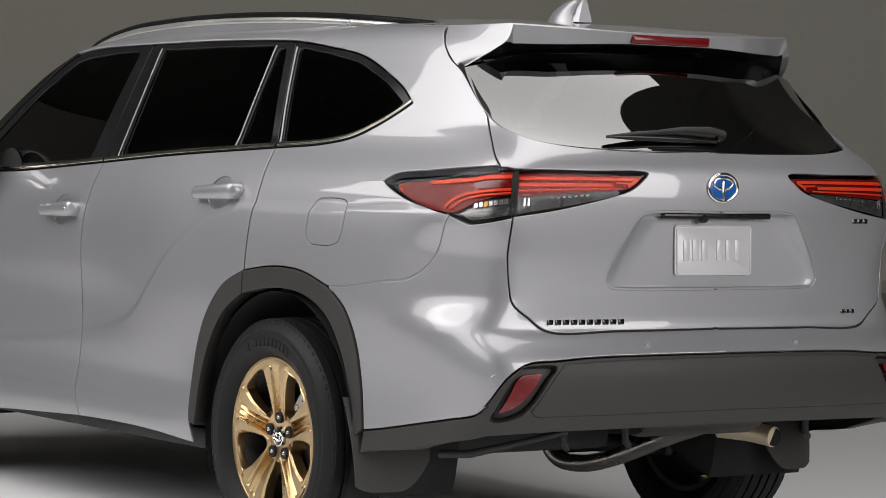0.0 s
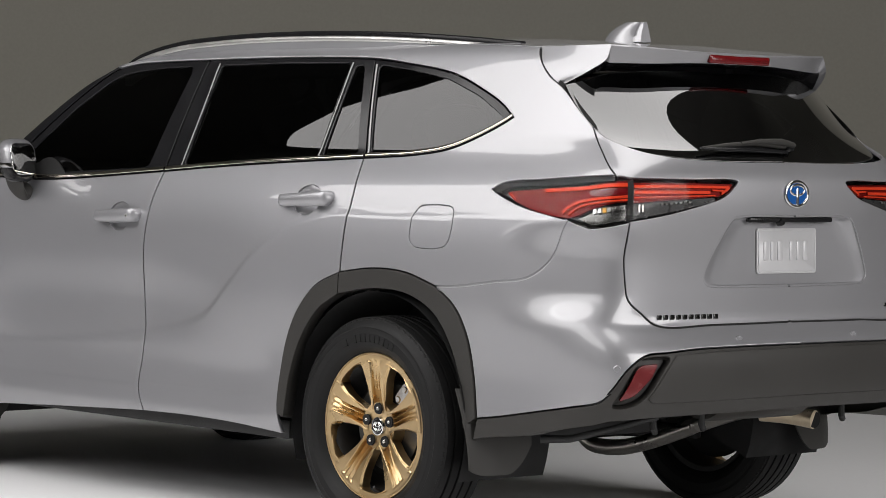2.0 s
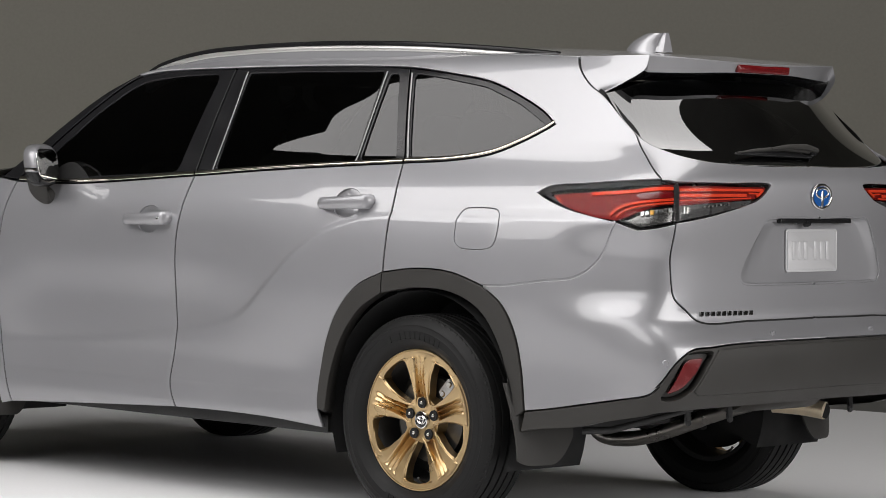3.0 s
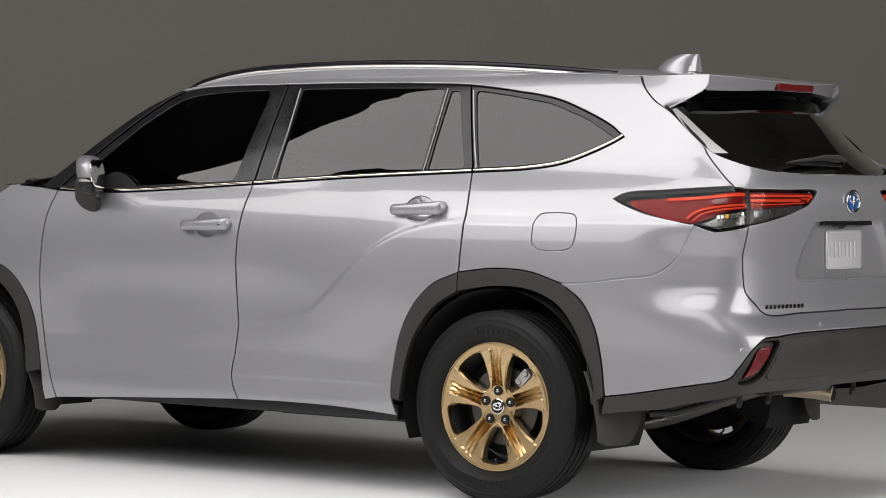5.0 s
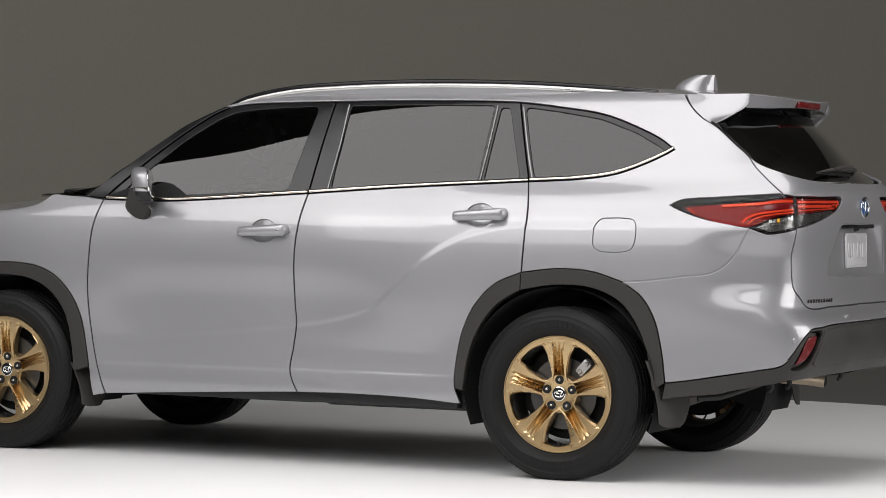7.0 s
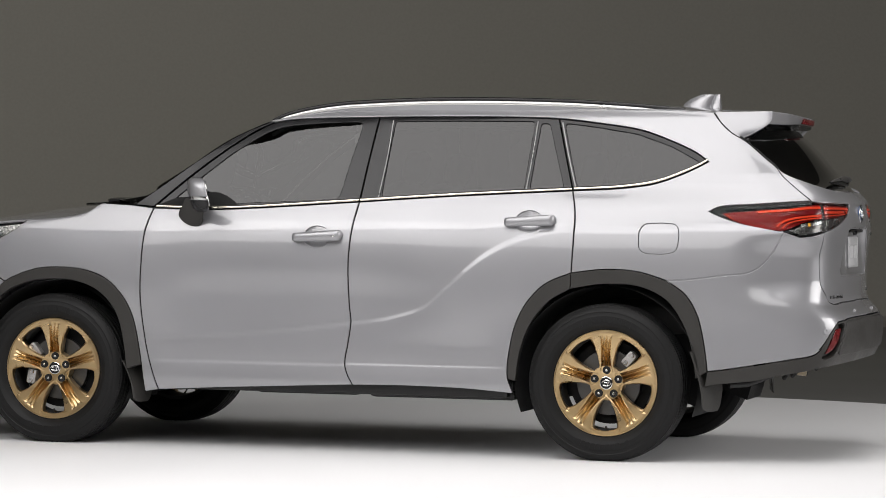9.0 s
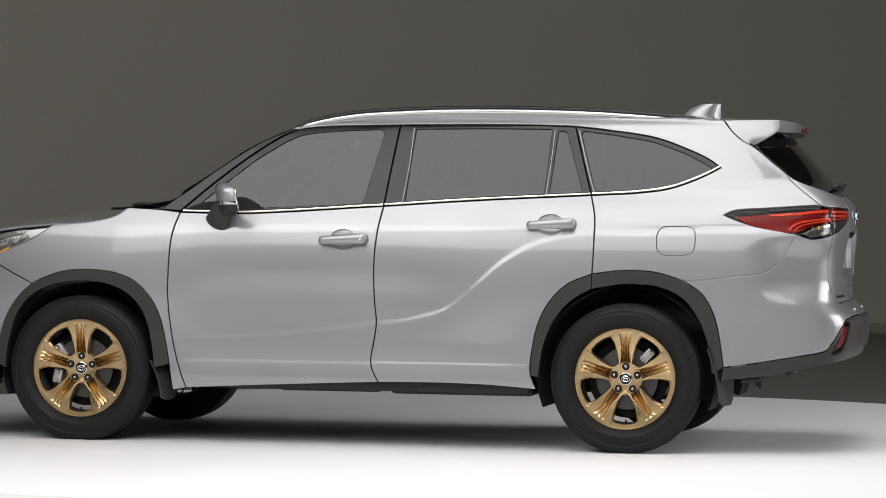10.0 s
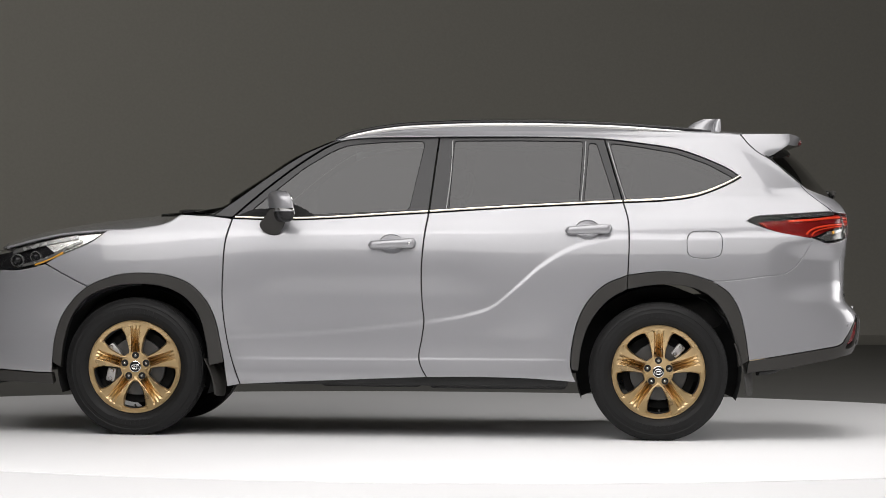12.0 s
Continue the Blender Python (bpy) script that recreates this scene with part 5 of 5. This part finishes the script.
def rear_wiper():
    def on(b, z, off):
        s = -1 if b < 0 else 1
        return (float(rear_x(abs(b), z)) + off, b, z)
    root = part("wiper", tube_bm([on(0.05, 1.352, -0.005), on(0.05, 1.354, 0.03)], [0.026, 0.018], 20), BLACK_GLOSS, car, "black rear wiper resting on the window")
    part("arm", tube_bm([on(0.055, 1.356, 0.030), on(0.0, 1.366, 0.036), on(-0.10, 1.366, 0.034), on(-0.20, 1.358, 0.030)], [0.017, 0.020, 0.016, 0.009], 12, flat=0.6), CLADDING, root)
    part("blade", tube_bm([on(0.03, 1.332, 0.008), on(-0.12, 1.338, 0.008), on(-0.26, 1.340, 0.008), on(-0.375, 1.340, 0.007)], [0.006, 0.011, 0.011, 0.004], 10), BLACK_GLOSS, root)
    part("cover", tube_bm([on(0.02, 1.350, 0.020), on(-0.12, 1.360, 0.026), on(-0.26, 1.352, 0.020), on(-0.37, 1.342, 0.010)], [0.010, 0.013, 0.010, 0.004], 10, flat=0.7), CLADDING, root)


rear_wiper()

RAIL_TOP = smooth_table([(-0.355, 1.634), (-0.29, 1.664), (-0.216, 1.684), (-0.03, 1.716), (0.215, 1.733), (0.6, 1.743), (0.91, 1.741), (1.22, 1.731), (1.53, 1.711), (1.713, 1.695)])
RAIL_B = smooth_table([(-0.355, 0.668), (0.0, 0.662), (0.6, 0.648), (1.1, 0.618), (1.45, 0.572), (1.713, 0.528)])


def roof_rail(sgn):
    xs = np.linspace(-0.355, 1.713, 90)

    def build(prof, name, mat, parent, label=""):
        bm = bmesh.new()
        rows = []
        for x in xs:
            b, zt = float(RAIL_B(x)), float(RAIL_TOP(x))
            rows.append([bm.verts.new((x, sgn * (b + o), zt - d)) for o, d in prof])
        for p, q in zip(rows, rows[1:]):
            m = len(prof)
            for i in range(m):
                bm.faces.new((p[i], p[(i + 1) % m], q[(i + 1) % m], q[i]))
        bm.faces.new(rows[0])
        bm.faces.new(rows[-1])
        return part(name, bm, mat, parent, label, smooth=35)
    r = build([(0.010, 0.042), (0.014, 0.017), (0.012, 0.004), (0.006, 0.0), (-0.008, 0.0), (-0.015, 0.005), (-0.018, 0.014), (-0.018, 0.042)], "roof_rail", BLACK_GLOSS, car, "black roof rail with a bright outer strip")
    build([(0.006, 0.039), (0.0175, 0.037), (0.0195, 0.033), (0.0195, 0.026), (0.0180, 0.0205), (0.0150, 0.0180), (0.009, 0.0175)], "bright_strip", RAIL_SILVER, r, "satin silver strip")
    # added filler for the roof's painted flank, which ends below the rail
    build([(0.0155, 0.036), (0.0155, 0.085), (-0.019, 0.085), (-0.019, 0.036)], "roof_flank_fill", PAINT, r, "silver filler strip closing the roof flank up to the rail")


RAIL_SILVER = material("satin_silver_trim", (0.70, 0.69, 0.67), 0.34, 0.9, 0, 0.02, 8, 200)
for sgn in (-1, 1):
    roof_rail(sgn)


def pillar_trim():
    """Thin satin strips that edge the panes."""
    for k, sgn in enumerate((-1, 1)):
        for door, pts in ((rdoor[k], [(0.268, 1.243), (0.288, 1.44), (0.292, 1.628)]), (rdoor[k], [(1.000, 1.285), (1.014, 1.45), (1.022, 1.625)]),
                          (quarter[k], [(1.240, 1.305), (1.190, 1.46), (1.143, 1.618)])):
            ribbon("pillar_strip", pts, 0.008, 0.003, PILLAR_SATIN, door, sgn, "satin grey pillar strip", upright=True)


PILLAR_SATIN = material("satin_grey_trim", (0.20, 0.20, 0.20), 0.32, 0.8, 0, 0.05, 10, 200)
pillar_trim()


# ---- door handles, mirrors, flaps ----
def handle(door, sgn, x0, x1, z0, z1, key, key_side):
    xm, zm = CUP_F if key_side else CUP_R

    def dish(a):
        r = np.clip(((a[:, 0] - xm) / 0.0655) ** 2 + ((a[:, 2] - zm) / 0.0515) ** 2, 0, 1)
        return -0.050 * (1 - r) ** 0.6
    skin("handle_cup", cup_loop(xm, zm), wrap, PAINT, door, gap=-0.0045, lift=-0.0030, depth=0.004, step=0.007, edge=0.001, side=sgn, relief=dish)
    bm = bmesh.new()
    rows = []
    n = 28
    for k in range(n + 1):
        t = k / n
        x, z = x0 + (x1 - x0) * t, z0 + (z1 - z0) * t
        e = min(1, min(t, 1 - t) / 0.10)
        e = math.sqrt(max(0.0, 1 - (1 - e) ** 2))
        h = (0.0205 + 0.0075 * t) * (0.25 + 0.75 * e)
        out = 0.010 + 0.020 * e + 0.006 * math.sin(math.pi * t)
        base = float(side_b(x, z))
        row = []
        for j in range(14):
            a = 2 * math.pi * j / 14
            o = out + 0.013 * math.cos(a) * (0.3 + 0.7 * e)
            if t < 0.16 or t > 0.80:
                o = o if math.cos(a) > 0 else -0.004
            row.append(bm.verts.new((x, sgn * (base + o), z + h * math.sin(a))))
        rows.append(row)
    for a, b in zip(rows, rows[1:]):
        for j in range(14):
            bm.faces.new((a[j], a[(j + 1) % 14], b[(j + 1) % 14], b[j]))
    bm.faces.new(rows[0])
    bm.faces.new(rows[-1])
    h = part("door_handle", bm, PAINT, door, "silver pull handle over a shallow cup", smooth=50)
    if key:
        bm = lathe_bm([(0.0, 0.0), (0.0055, -0.001), (0.007, 0.001), (0.007, 0.01)], 20)
        bmesh.ops.transform(bm, matrix=pose(x1 - 0.035, sgn * (float(side_b(x1 - 0.035, z1)) + 0.0455), z1 - 0.002, 0, 0, 0 if sgn < 0 else 180), verts=bm.verts)
        part("key_lock", bm, CHROME, door)


for k, sgn in enumerate((-1, 1)):
    handle(fdoor[k], sgn, -0.150, 0.108, 1.046, 1.058, sgn < 0, True)
    handle(rdoor[k], sgn, 0.917, 1.170, 1.132, 1.144, False, False)


def blob(bm, centre, size, power=2.6, n=28, m=18, squash=None):
    """A rounded block."""
    rows = []
    for i in range(m + 1):
        ph = -math.pi / 2 + math.pi * i / m
        row = []
        for k in range(n):
            th = 2 * math.pi * k / n
            f = lambda v: math.copysign(abs(v) ** (2 / power), v)
            p = Vector((f(math.cos(ph)) * f(math.cos(th)) * size[0], f(math.cos(ph)) * f(math.sin(th)) * size[1], f(math.sin(ph)) * size[2]))
            if squash:
                p = squash(p)
            row.append(bm.verts.new(p + Vector(centre)))
        rows.append(row)
    for a, b in zip(rows, rows[1:]):
        for k in range(n):
            bm.faces.new((a[k], a[(k + 1) % n], b[(k + 1) % n], b[k]))
    bmesh.ops.remove_doubles(bm, verts=bm.verts, dist=1e-4)
    return bm


def mirror(door, sgn):
    c = (-0.622, sgn * 1.000, 1.256)

    def lean(p):
        p.x = min(p.x, 0.040)
        p.x += -0.20 * p.z + 0.42 * p.y * sgn
        return p
    bm = blob(bmesh.new(), c, (0.056, 0.098, 0.080), 3.0, squash=lean)
    bmesh.ops.bisect_plane(bm, geom=bm.verts[:] + bm.edges[:] + bm.faces[:], plane_co=(0, 0, 1.222), plane_no=(0, 0, 1), clear_inner=True)
    m = part("door_mirror", bm, PAINT, car, "silver door mirror on a black foot", smooth=50)
    bm = blob(bmesh.new(), c, (0.0575, 0.0995, 0.0815), 3.0, squash=lean)
    bmesh.ops.bisect_plane(bm, geom=bm.verts[:] + bm.edges[:] + bm.faces[:], plane_co=(0, 0, 1.226), plane_no=(0, 0, 1), clear_inner=True)
    bmesh.ops.bisect_plane(bm, geom=bm.verts[:] + bm.edges[:] + bm.faces[:], plane_co=(0, 0, 1.240), plane_no=(0, 0, -1), clear_inner=True)
    part("bright_line", bm, CHROME, m, "chrome signal line")
    bm = blob(bmesh.new(), (c[0], c[1], c[2] - 0.006), (0.053, 0.094, 0.086), 3.0, squash=lean)
    bmesh.ops.bisect_plane(bm, geom=bm.verts[:] + bm.edges[:] + bm.faces[:], plane_co=(0, 0, 1.226), plane_no=(0, 0, -1), clear_inner=True)
    part("lower_shell", bm, BLACK_GLOSS, m, "gloss black lower shell")
    bm = bmesh.new()
    rings = []
    for x, b, z, rx, rz in ((-0.685, 0.915, 1.135, 0.056, 0.045), (-0.685, 0.955, 1.135, 0.054, 0.042), (-0.662, 0.985, 1.165, 0.050, 0.040), (-0.640, 1.010, 1.205, 0.045, 0.030)):
        rings.append([bm.verts.new((x + rx * math.cos(2 * math.pi * k / 20) - 0.02 * math.sin(2 * math.pi * k / 20), sgn * (b + (0.02 * math.sin(2 * math.pi * k / 20) if rz < 0.046 else 0)), z + rz * math.sin(2 * math.pi * k / 20))) for k in range(20)])
    for a, b in zip(rings, rings[1:]):
        for k in range(20):
            bm.faces.new((a[k], a[(k + 1) % 20], b[(k + 1) % 20], b[k]))
    bm.faces.new(rings[-1])
    part("mirror_foot", bm, CLADDING, m, "dark grey plastic foot")
    bm = rounded_slab(0.168, 0.124, 0.004, 0.04)
    bmesh.ops.transform(bm, matrix=pose(c[0] + 0.043, c[1], c[2], 0, -11, -22.5 * sgn), verts=bm.verts)
    part("mirror_glass", bm, CHROME, m, "mirror glass")


def sail(door, sgn):
    """The black corner piece of the front window, behind the mirror."""
    q = loop(S([(-0.865, 1.203), (-0.70, 1.195), (-0.445, 1.198)]), S([(-0.445, 1.198), (-0.50, 1.235), (-0.56, 1.262), (-0.61, 1.262), (-0.66, 1.24)]), S([(-0.66, 1.24), (-0.78, 1.235), (-0.865, 1.203)]))
    skin("corner_cover", q, wrap, WELL, door, lift=0.002, gap=0, depth=0.008, step=0.02, side=sgn)


for k, sgn in enumerate((-1, 1)):
    mirror(fdoor[k], sgn)
    sail(fdoor[k], sgn)


def flap(x, b0, b1, ztop, zbot, lean, sgn):
    """A moulded flap, bowed across, with its lower outer corner rounded."""
    bm = bmesh.new()
    n, m = 14, 18
    face = []
    for i in range(n + 1):
        t = i / n
        row = []
        for j in range(m + 1):
            u = j / m
            drop = 1 - 0.06 * max(0.0, (0.20 - u) / 0.20) ** 2 - 0.34 * max(0.0, (u - 0.50) / 0.50) ** 2.2
            z = ztop + (zbot - ztop) * t * drop
            bow = 0.020 * math.sin(math.pi * t * 0.8) - 0.045 * (1 - u) ** 3
            row.append((x + lean * t + bow, b0 + (b1 - b0) * u - 0.012 * t * (1 - u), z))
        face.append(row)
    g = [[[bm.verts.new((px + off, sgn * b, z)) for px, b, z in r] for r in face] for off in (0.0, 0.007)]
    for h in g:
        for a, c in zip(h, h[1:]):
            for k in range(m):
                bm.faces.new((a[k], a[k + 1], c[k + 1], c[k]))
    rim = [[r[0] for r in h] + h[-1][1:] + [r[-1] for r in h[::-1]][1:] for h in g]
    for k in range(len(rim[0]) - 1):
        bm.faces.new((rim[0][k], rim[0][k + 1], rim[1][k + 1], rim[1][k]))
    part("mud_flap", bm, CLADDING, car, "dark grey moulded mud flap", smooth=50)


for sgn in (-1, 1):
    flap(1.874, 0.925, 0.675, 0.53, 0.245, 0.050, sgn)
    flap(-1.000, 0.945, 0.80, 0.42, 0.215, 0.045, sgn)


# ---- underbody, exhaust ----
def underbody():
    bm = box_bm(1.86, 1.50, 0.08, pose(0.0, 0, 0.345), 0.03)
    part("floor_pan", bm, DARK_METAL, car, "dark underbody panels")
    for x, y, sx, sy, sz, z in ((0.55, -0.50, 0.75, 0.42, 0.05, 0.285), (-0.15, -0.50, 0.55, 0.40, 0.05, 0.29), (0.55, 0.50, 0.75, 0.42, 0.05, 0.285), (-0.35, 0.45, 0.7, 0.40, 0.05, 0.29)):
        part("shield_panel", box_bm(sx, sy, sz, pose(x, y, z), 0.025), DARK_METAL, car)
    for sgn in (-1, 1):
        part("sill_lip", box_bm(1.75, 0.06, 0.07, pose(0.06, sgn * 0.86, 0.318), 0.015), DARK_METAL, car)
    part("rear_subframe", box_bm(0.40, 0.66, 0.10, pose(1.45, -0.08, 0.36), 0.03), DARK_METAL, car)
    part("front_subframe", box_bm(0.6, 1.0, 0.12, pose(-1.45, 0, 0.28), 0.03), DARK_METAL, car)
    part("rear_floor", box_bm(0.70, 0.98, 0.10, pose(2.05, 0, 0.515), 0.03), DARK_METAL, car)
    for x in (1.425, -1.425):
        part("axle", tube_bm([(x, -0.74, 0.37), (x, 0.74, 0.37)], 0.04), DARK_METAL, car)
        for sgn in (-1, 1):
            part("control_arm", tube_bm([(x - 0.05, sgn * 0.70, 0.27), (x - 0.12, sgn * 0.35, 0.30)], [0.028, 0.035], 10), DARK_METAL, car)
            part("spring", tube_bm([(x - 0.10 + 0.05 * math.cos(k * 0.7), sgn * (0.58 + 0.05 * math.sin(k * 0.7)), 0.32 + 0.005 * k) for k in range(60)], 0.008, 6), DARK_METAL, car)
            part("damper", tube_bm([(x + 0.05, sgn * 0.64, 0.26), (x + 0.10, sgn * 0.60, 0.58)], 0.025, 10), DARK_METAL, car)
    part("exhaust_pipe", tube_bm(spline([(1.12, 0.375, 0.34), (1.135, 0.38, 0.27), (1.18, 0.39, 0.225), (1.30, 0.403, 0.218), (1.45, 0.42, 0.252), (1.74, 0.452, 0.357), (1.88, 0.46, 0.40)], 0.03).tolist(), 0.030, 16), STEEL, car, "bare steel exhaust pipe")
    part("front_pipe", tube_bm(spline([(0.2, 0.18, 0.33), (0.7, 0.28, 0.33), (1.12, 0.375, 0.345)], 0.05).tolist(), 0.030, 12), DARK_METAL, car)
    bm = lathe_bm([(0.0, -0.24), (0.075, -0.24), (0.088, -0.21), (0.09, 0.21), (0.075, 0.24), (0.0, 0.24)], 28)
    bmesh.ops.transform(bm, matrix=pose(2.12, 0.20, 0.455) @ Matrix.Diagonal((1.1, 1, 0.6, 1)), verts=bm.verts)
    part("muffler", bm, DULL_STEEL, car, "dull steel rear muffler")
    bm = bmesh.new()
    pts = spline([(1.96, 0.46, 0.40), (2.06, 0.505, 0.395), (2.15, 0.530, 0.384)], 0.02).tolist()
    tail_pipe = part("tail_pipe", tube_bm(pts, 0.034, 20), BRASSY, car, "bright warm-toned exhaust tip")
    # black disc on the closed pipe end stands in for the shade inside
    bm = lathe_bm([(0.0, 0.0), (0.030, 0.0)], 20)
    bmesh.ops.transform(bm, matrix=pose(2.152, 0.5305, 0.3835, 0, 0, 90), verts=bm.verts)
    part("pipe_mouth_shade", bm, WELL, tail_pipe)
    part("bumper_bracket", tube_bm([(1.97, -0.66, 0.36), (2.05, -0.60, 0.365), (2.14, -0.50, 0.40), (2.22, -0.36, 0.44)], [0.014, 0.013, 0.011, 0.010], 10), DARK_METAL, car)
    for y in (-0.36, -0.12, 0.62):
        part("hanger", tube_bm([(2.2, y, 0.46), (2.2, y, 0.40), (2.18, y + 0.03, 0.385)], 0.012, 8), DARK_METAL, car)


DULL_STEEL = material("dull_steel", (0.08, 0.075, 0.068), 0.45, 0.8, 0, 0.15, 14, 300)
BRASSY = material("warm_steel_tip", (0.74, 0.62, 0.45), 0.34, 0.7, 0, 0.1, 30, 300)
underbody()


# ---- cabin ----
def seat(x, y, scale=1.0, back=0.62):
    s = new("seat")
    s.parent = car
    s.matrix_basis = pose(x, y, 0.62)
    part("cushion", blob(bmesh.new(), (0, 0, 0.06), (0.27, 0.25 * scale, 0.10), 4), SEAT, s)
    bm = blob(bmesh.new(), (0, 0, 0), (0.075, 0.25 * scale, back / 2), 4)
    bmesh.ops.transform(bm, matrix=pose(0.30, 0, 0.10 + back / 2, 0, 18, 0), verts=bm.verts)
    part("backrest", bm, SEAT, s)
    bm = blob(bmesh.new(), (0, 0, 0), (0.05, 0.13, 0.085), 3)
    bmesh.ops.transform(bm, matrix=pose(0.43, 0, 0.10 + back + 0.06, 0, 12, 0), verts=bm.verts)
    part("headrest", bm, SEAT, s)


for y in (-0.38, 0.38):
    seat(-0.12, y)
    seat(0.80, y)
    seat(1.55, y * 0.9, 0.9, 0.5)
part("dashboard", blob(bmesh.new(), (-0.86, 0, 1.06), (0.22, 0.76, 0.14), 4), CABIN, car, "dark soft-touch dashboard")
part("cabin_floor", box_bm(3.2, 1.00, 0.06, pose(0.55, 0, 0.50), 0.01), CABIN, car)
bm = bmesh.new()
bmw = lathe_bm([(0.185 + 0.015 * math.cos(a), 0.015 * math.sin(a)) for a in np.linspace(0, 2 * math.pi, 12, endpoint=False)], 48, closed=True)
bmesh.ops.transform(bmw, matrix=pose(-0.52, -0.38, 1.10, 0, 0, 90) @ pose(0, 0, 0, -25, 0, 0), verts=bmw.verts)
wheel_rim = part("steering_wheel", bmw, CABIN, car, "black steering wheel")
part("steering_hub", tube_bm([(-0.50, -0.38, 1.10), (-0.80, -0.38, 1.02)], [0.07, 0.04], 16), CABIN, wheel_rim)

# cowl and front wiper arms
part("cowl", blob(bmesh.new(), (-1.12, 0, 1.212), (0.125, 0.82, 0.028), 4), BLACK_GLOSS, car, "black plastic cowl below the windshield")
# head lamp internals
LAMP_GREY = material("lamp_bezel_silver", (0.30, 0.30, 0.295), 0.25, 0.7, 0, 0.12, 30, 200)
for sgn, h in zip((-1, 1), head):
    for x, z, r in ((-2.09, 0.945, 0.030), (-1.985, 0.965, 0.026)):
        b = float(side_b(x, z)) - 0.03
        bm = blob(bmesh.new(), (x, sgn * b, z), (r, r, r), 2)
        part("projector", bm, BLACK_GLOSS, h, "dark projector lens")
        bm = lathe_bm([(r * 0.95, -0.002), (r * 1.05, -0.008), (r * 1.2, -0.004), (r * 1.25, 0.004)], 32)
        bmesh.ops.transform(bm, matrix=pose(x, sgn * (b + 0.4 * r), z, 0, 0, 0 if sgn < 0 else 180), verts=bm.verts)
        part("projector_ring", bm, LAMP_GREY, h)
    skin("signal_strip", strip_loop([tuple(v) for v in SF([(-1.99, 0.926), (-1.90, 0.962), (-1.80, 1.008)])[::8]], 0.020), wrap_front, AMBER, h, lift=-0.012, gap=0, depth=0.006, step=0.02, side=sgn, label="amber turn-signal strip")
    skin("light_strip", strip_loop([tuple(v) for v in SF([(-2.12, 0.995), (-1.9, 1.050), (-1.70, 1.088)])[::8]], 0.026), wrap_front, LAMP_GREY, h, lift=-0.010, gap=0, depth=0.006, step=0.02, side=sgn, label="white daytime light strip")
    skin("bezel", strip_loop([tuple(v) for v in SF([(-2.06, 0.918), (-1.93, 0.955), (-1.80, 1.022), (-1.68, 1.072)])[::8]], 0.016), wrap_front, LAMP_GREY, h, lift=-0.008, gap=0, depth=0.006, step=0.02, side=sgn, label="silver lamp bezel")
    skin("reflector_wing", shrink(loop(SF([(-1.60, 1.105), (-1.674, 1.052), (-1.862, 0.968)]), SF([(-1.862, 0.968), (-1.93, 1.02), (-1.95, 1.06)]), SF([(-1.95, 1.06), (-1.87, 1.080), (-1.616, 1.112)])), 0.008), wrap_front, LAMP_CLEAR, h, lift=-0.018, gap=0, depth=0.006, step=0.02, side=sgn, label="clear mirrored lamp reflector")
# grille and fog corner
L_GRILLE = loop(TF([(0.0, 0.80), (0.35, 0.79), (0.55, 0.74)]), TF([(0.55, 0.74), (0.62, 0.55), (0.58, 0.46)]), TF([(0.58, 0.46), (0.0, 0.45)]), TF([(0.0, 0.45), (0.0, 0.80)]))
grille = skin("grille", L_GRILLE, wrap_front, BLACK_GLOSS, car, lift=0.006, gap=0, depth=0.012, label="gloss black lower grille")
for z in np.linspace(0.50, 0.76, 6):
    skin("grille_bar", strip_loop([tuple(v) for v in TF([(0.52, z), (0.26, z + 0.01), (0.0, z + 0.012)])[::6]], 0.014), wrap_front, CLADDING, grille, lift=0.012, gap=0, depth=0.008, step=0.03)
for sgn in (-1, 1):
    q = loop(TF([(0.70, 0.74), (0.76, 0.66), (0.80, 0.56)]), TF([(0.80, 0.56), (0.77, 0.60), (0.72, 0.68), (0.70, 0.74)]))
    skin("fog_corner", q, wrap_front, BLACK_GLOSS, nose_part, lift=0.004, gap=0, depth=0.006, step=0.02, side=sgn)
